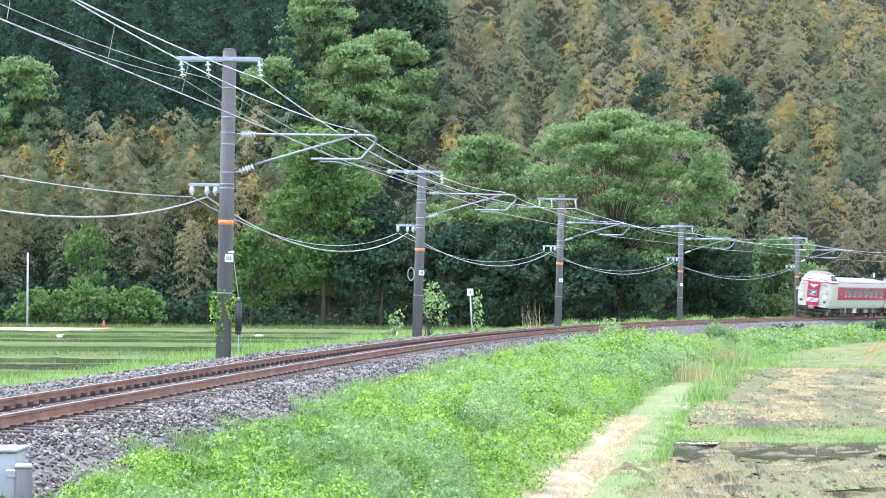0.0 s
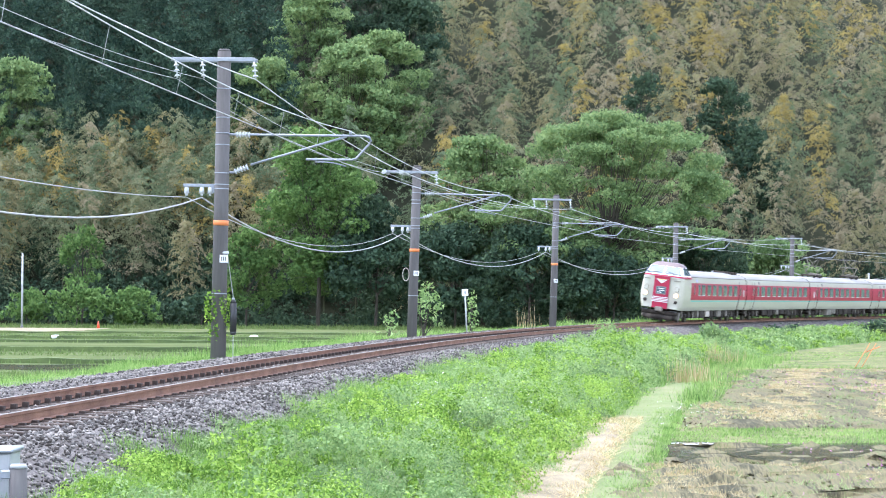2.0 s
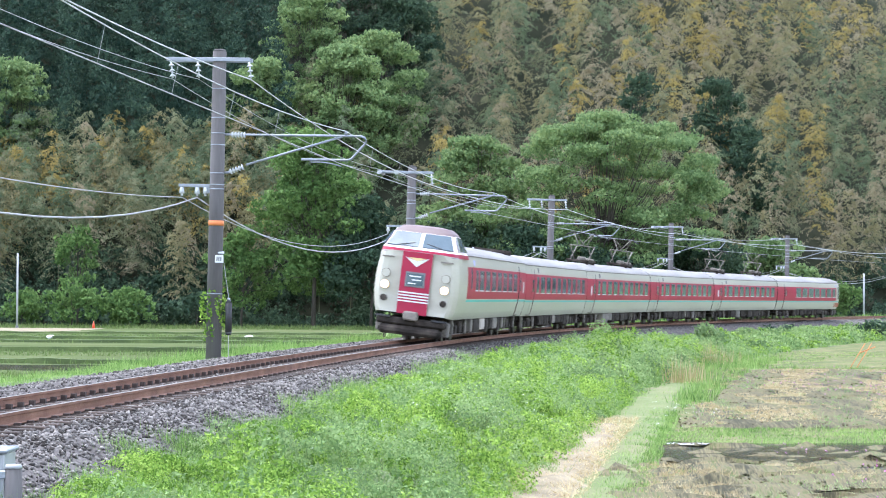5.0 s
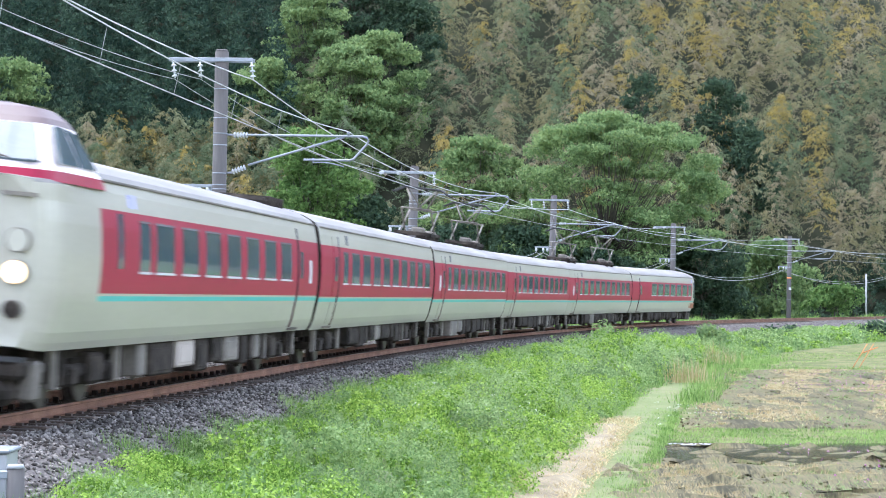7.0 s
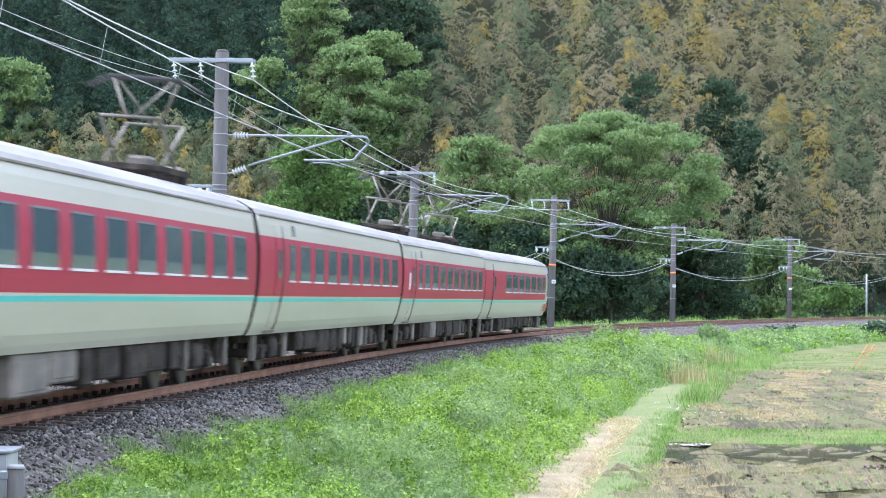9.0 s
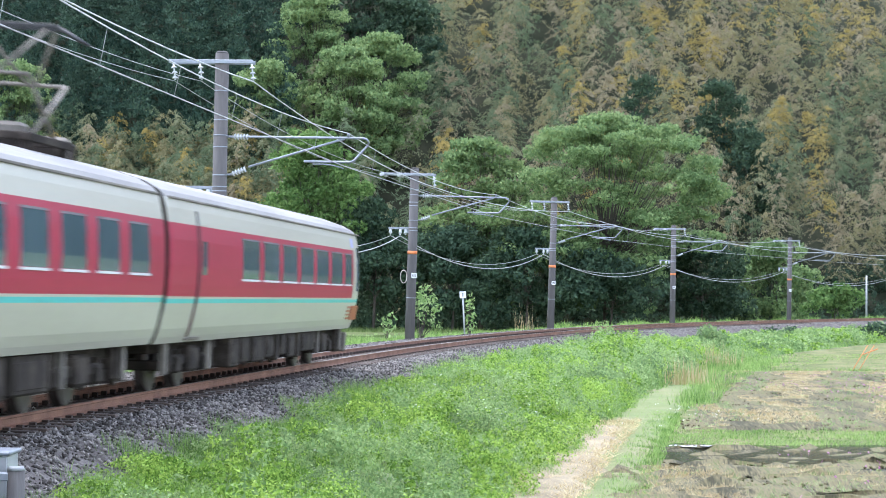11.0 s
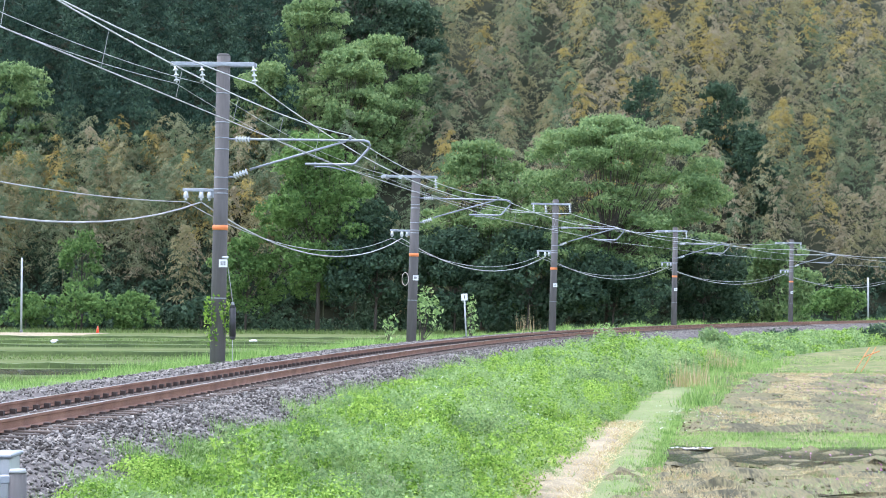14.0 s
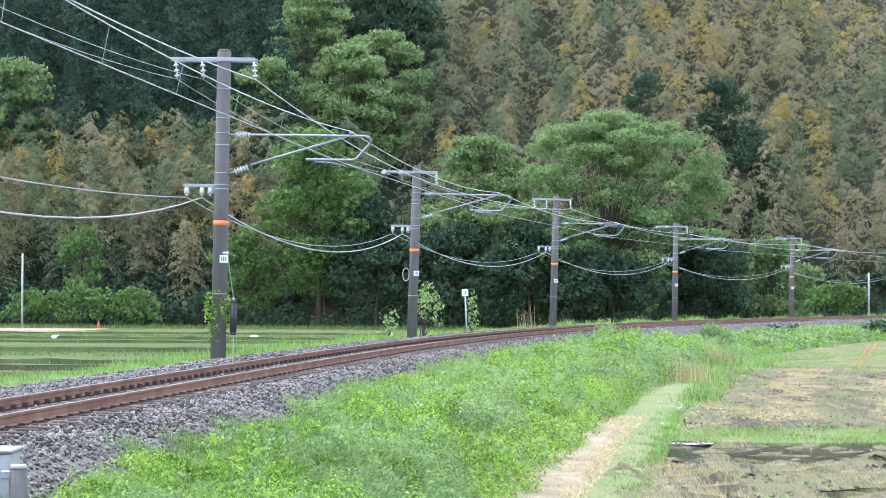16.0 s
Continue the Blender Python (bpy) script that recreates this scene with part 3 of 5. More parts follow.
def front_cab(body):
    """The high cab at the head of the train: face, red centre panel, lamps, windscreen, cab roof."""
    xf = L_CAR / 2 + .02
    # windscreen cab
    rings = [(3.02, 1.36, xf + .06, xf - 3.2), (3.15, 1.33, xf + .0, xf - 3.05), (3.22, 1.29, xf - .10, xf - 2.85), (3.72, 1.05, xf - .60, xf - 2.25), (3.80, 1.0, xf - .70, xf - 2.15),
             (3.93, .82, xf - .92, xf - 2.0), (3.98, .45, xf - 1.15, xf - 1.85)]
    n, verts, faces, mi = 28, [], [], []
    for z, hw, fx, bx in rings:
        cx, rx = (fx + bx) / 2, (fx - bx) / 2
        for i in range(n):
            a = 2 * math.pi * (i + .5) / n
            c, s = math.cos(a), math.sin(a)
            p = .38
            verts.append((cx + rx * math.copysign(abs(c) ** p, c), hw * math.copysign(abs(s) ** p, s), z))
    for j in range(len(rings) - 1):
        for i in range(n):
            faces.append((j * n + i, j * n + (i + 1) % n, (j + 1) * n + (i + 1) % n, (j + 1) * n + i))
            mi.append(1 if j < 2 and j == 0 else (0 if j in (1,) else (0 if j == 2 else 2)))
    faces.append(tuple((len(rings) - 1) * n + i for i in range(n)))
    mi.append(2)
    cab = mesh_ob("cab", verts, faces, [M_PINK, M_RED, M_CABROOF], mi, body, "raised driver's cab with a brown roof", smooth=False)
    cab.location.z = -.11

    def pane(pts, name="windscreen", mat=M_CABGLASS, out=.02):
        p = [Vector(q) for q in pts]
        nrm = (p[1] - p[0]).cross(p[2] - p[0]).normalized()
        vs = [q + nrm * out for q in p] + [q - nrm * .02 for q in p]
        mesh_ob(name, vs, [(0, 1, 2, 3), (7, 6, 5, 4), (0, 4, 5, 1), (1, 5, 6, 2), (2, 6, 7, 3), (3, 7, 4, 0)], mat, None, cab)
    for q in (1, -1):
        a = [(xf - .105, q * .06, 3.24), (xf - .125, q * 1.12, 3.24), (xf - .57, q * .92, 3.70), (xf - .56, q * .06, 3.70)]
        pane(a if q > 0 else a[::-1])
        b = [(xf - .40, q * 1.285, 3.24), (xf - 1.35, q * 1.285, 3.24), (xf - 1.25, q * 1.06, 3.70), (xf - .80, q * 1.06, 3.70)]
        pane(b if q > 0 else b[::-1], "side_window")
        c = [(xf - 1.50, q * 1.285, 3.24), (xf - 2.2, q * 1.285, 3.24), (xf - 1.85, q * 1.085, 3.65), (xf - 1.40, q * 1.06, 3.70)]
        pane(c if q > 0 else c[::-1], "side_window")
        bm = bmesh.new()
        rod(bm, (xf - .06, q * .75, 3.26), (xf - .22, q * .20, 3.38), .014, n=5)
        part("wiper", bm, M_BLACK, cab)

    def face_x(y, z):
        return xf + .17 * (1 - (y / 1.45) ** 2) + .004

    def plate(name, y0, y1, z0, z1, mat, out, label="", parent=None):
        bm = bmesh.new()
        n = 6
        grid = [[[bm.verts.new((face_x(y0 + (y1 - y0) * i / n, z) + o, y0 + (y1 - y0) * i / n, z)) for z in (z0, (z0 + z1) / 2, z1)] for i in range(n + 1)] for o in (out, -.05)]
        for i in range(n):
            for k in range(2):
                bm.faces.new((grid[0][i][k], grid[0][i + 1][k], grid[0][i + 1][k + 1], grid[0][i][k + 1]))
        for i in range(n):
            bm.faces.new((grid[0][i][0], grid[1][i][0], grid[1][i + 1][0], grid[0][i + 1][0]))
            bm.faces.new((grid[0][i][2], grid[0][i + 1][2], grid[1][i + 1][2], grid[1][i][2]))
        for i in (0, n):
            for k in range(2):
                bm.faces.new((grid[0][i][k], grid[0][i][k + 1], grid[1][i][k + 1], grid[1][i][k]))
        bmesh.ops.recalc_face_normals(bm, faces=bm.faces)
        return part(name, bm, mat, parent or body, label)
    panel = plate("front_panel", -.50, .50, .90, 2.95, M_RED, .012, "crimson centre panel of the nose")
    for k in range(4):
        plate("white_bar", -.51, .51, 1.30 + k * .095, 1.345 + k * .095, M_WHITE, .03, parent=panel)
    sg = plate("destination_sign", -.33, .33, 1.80, 2.30, M_GASKET, .035, "dark roller sign behind glass", parent=panel)
    plate("chevron_ground", -.28, .28, 1.86, 2.24, M_GLASS, .045, parent=panel)
    for k, (y0, y1) in enumerate(((-.22, .05), (-.1, .22), (-.2, .2))):
        plate("sign_bar", y0, y1, 1.90 + k * .12, 1.94 + k * .12, M_WHITE, .05, parent=panel)
    # V-shaped emblem
    for q in (1, -1):
        bm = bmesh.new()
        pts = [(0, 2.47), (0, 2.66), (q * .21, 2.72), (q * .41, 2.78)]
        vs = [bm.verts.new((face_x(y, z) + .04, y, z)) for y, z in pts] + [bm.verts.new((face_x(y, z) - .03, y, z)) for y, z in pts]
        for i in range(4):
            bm.faces.new((vs[i], vs[(i + 1) % 4], vs[4 + (i + 1) % 4], vs[4 + i]))
        bm.faces.new(vs[:4])
        bmesh.ops.recalc_face_normals(bm, faces=bm.faces)
        part("emblem_wing", bm, M_WHITE, panel)
    bm = bmesh.new()
    vs = [bm.verts.new((face_x(y, z) + .035, y, z)) for y, z in ((0, 2.665), (.33, 2.77), (-.33, 2.77))]
    bm.faces.new(vs)
    bmesh.ops.solidify(bm, geom=bm.faces[:], thickness=.02)
    part("emblem_heart", bm, M_GOLD, panel)
    for q in (1, -1):
        y = q * 1.0
        for z, r, mat, nm in ((1.80, .135, M_LAMP, "headlight"), (1.36, .10, M_UNDER, "tail_lamp"), (2.18, .135, M_CREAM, "lamp_cover")):
            bm = bmesh.new()
            rod(bm, (face_x(y, z) - .12, y, z), (face_x(y, z) + (.03 if nm != "lamp_cover" else .010), y, z), r, n=20)
            lamp = part(nm, bm, mat, body)
            bm = bmesh.new()
            rod(bm, (face_x(y, z) - .13, y, z), (face_x(y, z) + .008, y, z), r + .012, n=20)
            part("rim", bm, M_BOX, lamp)
        plate("vent_slot", q * .98 - .2, q * .98 + .2, 2.70, 2.75, M_BOX, .012)
        plate("toe_step", q * .95 - .25, q * .95 + .25, .74, .80, M_BLACK, .06)
    # coupler and skirt
    bm = bmesh.new()
    box(bm, xf + .05, xf + .38, -.24, .24, .70, 1.0, .05)
    part("coupler_cover", bm, M_BOX, body)
    bm = bmesh.new()
    box(bm, xf - .9, xf + .12, -1.15, 1.15, .52, .76, .06)
    box(bm, xf - .5, xf + .22, -1.05, 1.05, .20, .50, .10)
    box(bm, xf - 1.6, xf - .2, -1.0, 1.0, .30, .6, .06)
    part("snow_plough", bm, M_UNDER, body, "dark snow plough under the nose")
    for q in (1, -1):
        bm = bmesh.new()
        box(bm, xf - .75, xf - .35, q * 1.12 - .1, q * 1.12 + .1, .25, .74, .04)
        part("skirt_plate", bm, M_BOX, body)
        b3 = wall_piece(-L_CAR / 2 + 17.8, -L_CAR / 2 + 18.05, 1.92, 2.64, .014, q)
        part("cab_door_window", b3, M_GLASS, body)
        part("side_mark", wall_piece(L_CAR / 2 - 4.4, L_CAR / 2 - 3.95, 2.74, 2.92, .006, q), M_LILAC, body)


def rear_cab(body):
    """The flat driving end at the tail: windscreen, door window, red lower bars with a painted brown reflection."""
    xe = -L_CAR / 2
    bm = bmesh.new()
    y0 = 1.12
    v = [(xe - .13, -y0, 1.72), (xe - .13, y0, 1.72), (xe - .02, y0 * .95, 2.75), (xe - .02, -y0 * .95, 2.75)]
    vs = [bm.verts.new((a - .03, b, c)) for a, b, c in v] + [bm.verts.new((a + .1, b, c)) for a, b, c in v]
    for q in ((0, 1, 2, 3), (7, 6, 5, 4), (0, 4, 5, 1), (1, 5, 6, 2), (2, 6, 7, 3), (3, 7, 4, 0)):
        bm.faces.new([vs[i] for i in q])
    bmesh.ops.recalc_face_normals(bm, faces=bm.faces)
    part("rear_windscreen", bm, M_GLASS, body)
    for q in (1, -1):
        part("cab_door_window", wall_piece(xe + .60, xe + .88, 1.75, 2.75, .012, q), M_GLASS, body)
        part("corner_panel", wall_piece(xe + .22, xe + 1.30, 1.08, 1.41, .012, q), M_REDREFLECT, body, "red corner panel with a brownish reflection in its colour")
        for k in range(4):
            part("corner_bar", wall_piece(xe + 1.35, xe + 1.95, 1.10 + k * .085, 1.14 + k * .085, .010, q), M_REDREFLECT, body)
        bm = bmesh.new()
        rod(bm, (xe - .2, q * .95, 1.2), (xe, q * .95, 1.2), .12, n=16)
        part("tail_lamp", bm, M_CONE, body)
        part("side_mark", wall_piece(xe + 1.4, xe + 1.75, 2.74, 2.94, .006, q), M_LILAC, body)
        bm = bmesh.new()
        box(bm, xe - .05, xe + .12, q * 1.1 - .08, q * 1.1 + .08, .3, .76, .03)
        part("skirt_plate", bm, M_BOX, body)
    bm = bmesh.new()
    box(bm, xe - .1, xe + .9, -1.1, 1.1, .30, .72, .06)
    part("snow_plough", bm, M_UNDER, body)


def train_car(kind, number):
    root = new("train_car")
    root.empty_display_size = .5
    h = L_CAR / 2
    mats = [M_CREAM, M_TEAL, M_RED, M_ROOF, M_UNDER]
    first, last = kind == "head", kind == "tail"
    bands = BANDS
    st = []
    if first:
        # cream nose: the red and teal begin behind the cab door
        body_v = loft([(h - 2.3, 1, 0, 0, 0), (h - 1.2, 1, 0, 0, 0), (h - .55, .995, 0, 0, .02), (h - .28, .97, 0, .01, .05), (h - .10, .91, .01, .03, .11), (h + .0, .83, .03, .06, .17)],
                      mats, [0, 0, 0, 0, 0, 0, 0, 0, 0, 0, 0, 3, 3, 3, 3], (False, True), (False, False), True)
        rest = loft([(-h, .99, .01, 0, 0), (-h + .1, 1, 0, 0, 0), (h - 2.3, 1, 0, 0, 0)], mats, bands, (True, False))
    elif last:
        body_v = loft([(-h + 1.5, 1, 0, 0, 0), (-h + .45, .99, .02, 0, 0), (-h + .2, .96, .05, .03, -.05), (-h + .02, .90, .12, .08, -.14)], mats, [0, 0, 0, 1, 0, 0, 0, 0, 0, 0, 0, 3, 3, 3, 3], (False, True), (False, False))
        body_v = (body_v[0], [tuple(reversed(f)) for f in body_v[1]], body_v[2])
        rest = loft([(-h + 1.5, 1, 0, 0, 0), (h - .1, 1, 0, 0, 0), (h, .99, .01, 0, 0)], mats, bands, (False, True))
    else:
        body_v = None
        rest = loft([(-h, .99, .01, 0, 0), (-h + .1, 1, 0, 0, 0), (h - .1, 1, 0, 0, 0), (h, .99, .01, 0, 0)], mats, bands)
    body = mesh_ob("body", rest[0], rest[1], mats, rest[2], root, "cream body with crimson window band and teal line")
    body.matrix_basis = Matrix.Translation((0, 0, 2.2)) @ pose(0, 0, 0, LEAN) @ Matrix.Translation((0, 0, -2.2))
    if body_v:
        mesh_ob("nose_shell" if first else "tail_shell", body_v[0], body_v[1], mats, body_v[2], body, "plain cream end of the car")
    # roof gutter lines and end gangways
    for q in (1, -1):
        bm = bmesh.new()
        box(bm, -h + .2, h - (2.4 if first else .2), q * 1.275 - .02, q * 1.275 + .02, 3.03, 3.065, .004)
        part("gutter", bm, M_BOX, body)
    for e, skip in ((1, first), (-1, last)):
        if not skip:
            bm = bmesh.new()
            box(bm, e * (h + .05) - .055, e * (h + .05) + .055, -.95, .95, .95, 2.95, .02)
            part("gangway", bm, M_BLACK, body, "black gangway bellows")
    if first:
        window_strip(body, [(-h + 16.43, .64)] + [(-h + 15.1 - 1.82 * k, 1.2) for k in range(7)])
        door(body, -h + 2.35, 1)
        roof_gear(body, -h + 1.9, "cooler")
        front_cab(body)
    elif last:
        door(body, h - 2.5, 1)
        window_strip(body, [(-h + 4.15 + 2.1 * k, 1.62) for k in range(6)] + [(-h + 2.35, 1.0)])
        rear_cab(body)
    else:
        door(body, h - 1.95, -1)
        window_strip(body, [(h - 3.45, .64)] + [(h - 5.0 - 1.82 * k, 1.2) for k in range(9)])
        part("roof_grille", wall_piece(h - 3.9, h - 3.55, 2.74, 2.95, .008, 1), M_GASKET, body)
        if number in (3, 5):
            pantograph(body, h - 5.0)
            pantograph(body, h - 17.6)
        if number in (3, 5):
            for q in (1, -1):
                part("number_plate", wall_piece(h - 1.35, h - 1.05, 1.84, 2.30, .008, q), M_WHITE, body)
    if first:
        for q in (1, -1):
            part("number_plate", wall_piece(-h + .95, -h + 1.25, 1.84, 2.30, .008, q), M_WHITE, body)
    bogie(root, 7.1)
    bogie(root, -7.1)
    underfloor(root, number)
    label = {"head": "leading train car, cream and crimson, with a high glazed cab",
             "tail": "rear train car, cream and crimson, with a flat driving end",
             "mid": "middle train car, cream with crimson band and teal line"}[kind]
    if number in (3, 5):
        label = "middle train car, cream and crimson, with two raised pantographs"
    return tagged(root, label, "train car", "cars of the train")


CARS = [train_car("head", 1)] + [train_car("mid", k) for k in (2, 3, 4, 5)] + [train_car("tail", 6)]
# ---- line-side poles and wires ----
POLES = [(13.0, 2.57, 7.9, 0.8, 0), (48.75, 2.57, 7.93, .75, 0), (82.86, 2.57, 6.85, 1.45, 1), (119.75, 2.57, 7.3, 1.4, 0), (155.9, 2.57, 6.9, .7, 1), (192.3, 2.57, 7.0, .8, 1), (229.0, 2.57, 7.0, .8, 0)]


def bell(bm, p, down, n=3, r=.075, length=.36, mat=0):
    """A string of porcelain sheds from p along down."""
    p, down = Vector(p), Vector(down).normalized()
    rod(bm, p, p + down * length, .025, n=6, mat=mat)
    for k in range(n):
        a = p + down * (length * (k + .6) / (n + .3))
        rod(bm, a, a + down * .05, r * .55, r, n=10, mat=mat)


def line_pole(s, off, top, lean, strain, cantilever=True):
    """A concrete pole; its own x runs across the track towards it, y along the line."""
    root = new("catenary_pole")
    base = pole_at(s, -off, -.6)
    root.matrix_world = Matrix.Translation(base) @ Matrix.Rotation(-float(np.interp(s, PS, PA)), 4, "Z") @ pose(0, 0, 0, 0, lean, 0)
    z0 = .6  # rail level above the pole's foot

    def h(z):
        return z + z0
    bm = bmesh.new()
    rod(bm, (0, 0, -.6), (0, 0, h(top) - .06), .205, .175, n=24)
    rod(bm, (0, 0, h(top) - .06), (0, 0, h(top)), .175, .13, n=24)
    part("shaft", bm, M_CONCRETE, root, "weathered grey concrete shaft")
    for z in (6.9, 6.15, 5.75, 5.45, 4.72, 4.42, 4.31, 1.6):
        z = z * top / 7.93 if z > 6 else z
        bm = bmesh.new()
        rod(bm, (0, 0, h(z) - .014), (0, 0, h(z) + .014), .203 - .003 * z, n=24)
        part("steel_band", bm, M_STEEL, root)
    bm = bmesh.new()
    rod(bm, (0, 0, h(3.36)), (0, 0, h(3.49)), .2, .199, n=24)
    part("orange_band", bm, M_ORANGE, root, "painted orange warning band")
    # number plate, turned towards the oncoming side
    bm = bmesh.new()
    box(bm, .03, .25, -.215, -.20, h(2.40), h(2.60), .004)
    pl = part("number_plate", bm, M_WHITE, root, "small white plate with dark figures")
    for k in range(3):
        bm = bmesh.new()
        box(bm, .075 + k * .05, .10 + k * .05, -.222, -.214, h(2.45), h(2.55))
        part("figure_bar", bm, M_DARKPRINT, pl)
    # top crossarm with insulators
    zc = h(top) - .28
    bm = bmesh.new()
    box(bm, -1.36, .84, -.20, -.12, zc - .05, zc + .05, .006)
    box(bm, -1.36, .84, .12, .20, zc - .05, zc + .05, .006)
    part("crossarm", bm, M_STEEL, root)
    for x in (-1.28, -.58, .78):
        bm = bmesh.new()
        if strain and x < 0:
            bell(bm, (x, -.1, zc), (0, -1, -.12), 3, .08, .42)
            bell(bm, (x, .1, zc), (0, 1, -.12), 3, .08, .42)
        else:
            bell(bm, (x, 0, zc - .03), (.12, 0, -1), 3, .085, .45)
        part("insulator", bm, M_PORCELAIN, root)
    # cable arm on the field side
    za = h(4.38)
    bm = bmesh.new()
    box(bm, -1.0, -.15, -.05, .05, za - .03, za + .05, .006)
    box(bm, -.35, -.15, -.02, .02, za - .18, za, .006)
    part("cable_arm", bm, M_STEEL, root)
    for x in (-.92, -.52, -.30):
        bm = bmesh.new()
        rod(bm, (x, 0, za - .20), (x, 0, za - .03), .075, .05, n=12)
        rod(bm, (x, 0, za - .26), (x, 0, za - .20), .035, n=8)
        part("cable_insulator", bm, M_PORCELAIN, root)
    if cantilever:
        zt, zb, zs = h(5.72), h(4.72), h(5.13)
        loop = [(.60, zt), (3.72, zt), (3.84, zt - .04), (3.88, zt - .12), (3.84, zt - .20), (3.50, zs), (3.40, zs - .03), (2.2, zs - .03)]
        vs, fs = tube([(x, 0, z) for x, z in loop], .032, 8)
        mesh_ob("cantilever_tube", vs, fs, M_STEEL, None, root, "bent steel registration tube", smooth=True)
        bm = bmesh.new()
        rod(bm, (.75, 0, zb + .22), (3.25, 0, zt - .02), .030, n=8)
        part("brace_tube", bm, M_STEEL, root)
        for x, z, dx, dz in ((.30, zt, 1, 0), (.28, zb + .02, 1, .37)):
            bm = bmesh.new()
            bell(bm, (x, 0, z), (dx, 0, dz), 5, .085, .42)
            part("tube_insulator", bm, M_PORCELAIN, root)
            bm = bmesh.new()
            rod(bm, (.15, 0, z - .03 * dz), (x + .04, 0, z), .03, n=6)
            part("hinge", bm, M_STEEL, root)
        bm = bmesh.new()
        rod(bm, (2.45, 0, zs - .10), (2.45, 0, zs + .02), .025, n=6)
        part("arm_clamp", bm, M_STEEL, root)
        vs, fs = tube([(2.45 + .8 * k / 6, -.02, zs - .10 + .02 * math.sin(k * .52) - .10 * (k / 6) ** 2) for k in range(7)], .018, 6)
        mesh_ob("steady_arm", vs, fs, M_STEEL, None, root)
        bm = bmesh.new()
        rod(bm, (3.35, 0, zt + .02), (3.35, 0, zt + .12), .04, n=8)
        part("saddle", bm, M_STEEL, root)
    return tagged(root, "weathered grey concrete catenary pole with steel arms", "catenary pole", "poles along the track")


POLE_OBS = [line_pole(*p) for p in POLES]


def on_pole(k, x, z, y=0.0):
    """A point in the space of pole k; z is above the rail."""
    bpy.context.view_layer.update()
    return POLE_OBS[k].matrix_world @ Vector((x, y, z + .6))


def span(a, b, sag, n=14):
    out = []
    for i in range(n + 1):
        u = i / n
        p = a.lerp(b, u)
        p.z -= sag * 4 * u * (1 - u)
        out.append(p)
    return out


def run(name, pts, r, mat, label, category="wire"):
    vs, fs = tube(pts, r, 5)
    return tagged(mesh_ob(name, vs, fs, mat, smooth=True), label, category, "wires over the track")


def string_wires():
    k = len(POLES)

    def chain(f, sag, n=14, first_sag=None):
        pts = []
        for i in range(k - 1):
            a = span(f(i), f(i + 1), sag if i else first_sag or sag, n)
            pts += a if i == 0 else a[1:]
        return pts
    top = lambda i: POLES[i][2] - .28
    run("feeder_wire", chain(lambda i: on_pole(i, .84, top(i) - .50), .30), .016, M_WIRE, "thick pale feeder wire on hanging insulators")
    run("messenger_wire", chain(lambda i: on_pole(i, 3.35, 5.84), .36), .012, M_WIRE, "taut messenger wire of the overhead line")
    run("contact_wire", chain(lambda i: on_pole(i, 2.57 + .68, 5.02 - .03), .0), .011, M_CABLE, "contact wire over the rails")
    for x, lab in ((-1.24, "outer"), (-.54, "inner")):
        run("power_wire", chain(lambda i: on_pole(i, x, top(i) - (.50 if not POLES[i][4] else .06)), .40), .008, M_CABLE, "thin bare power wire on porcelain insulators")
    run("twisted_cable", chain(lambda i: on_pole(i, -.52, 4.38 - .30), 1.05), .020, M_CABLE, "grey twisted cable sagging between poles", "cable")
    run("service_cable", chain(lambda i: on_pole(i, -.92, 4.38 - .30), .85, first_sag=.35), .012, M_CABLE, "thin grey cable sagging between poles", "cable")
    mess = [span(on_pole(i, 3.35, 5.84), on_pole(i + 1, 3.35, 5.84), .36, 48) for i in range(k - 1)]
    cont = [span(on_pole(i, 3.25, 4.99), on_pole(i + 1, 3.25, 4.99), 0, 48) for i in range(k - 1)]
    for i in range(k - 1):
        for j in (6, 13, 20, 27, 34, 41):
            bm = bmesh.new()
            rod(bm, cont[i][j], mess[i][j], .004, n=5)
            me = bpy.data.meshes.new("wire_hanger")
            bm.to_mesh(me)
            bm.free()
            me.materials.append(M_CABLE)
            tagged(new("wire_hanger", me), "thin hanger between messenger and contact wire", "wire hanger", "hangers of the overhead line")


string_wires()


# ---- woods ----
RNG = np.random.RandomState(11)


def leaf_quads(c, axis, size, slim, rng, droop=0.0, stray=.45):
    """Leaf quads at centres c: long side near axis, random twist."""
    n = len(c)
    a = axis + rng.normal(0, stray, (n, 3))
    a[:, 2] -= droop
    a /= np.linalg.norm(a, axis=1, keepdims=True) + 1e-9
    b = np.cross(a, rng.normal(0, 1, (n, 3)))
    b /= np.linalg.norm(b, axis=1, keepdims=True) + 1e-9
    sz = size * rng.uniform(.6, 1.4, (n, 1))
    a, b = a * sz, b * sz * slim
    return np.stack([c - a - b * .25, c + a, c - a * .35 + b * 1.5], 1)


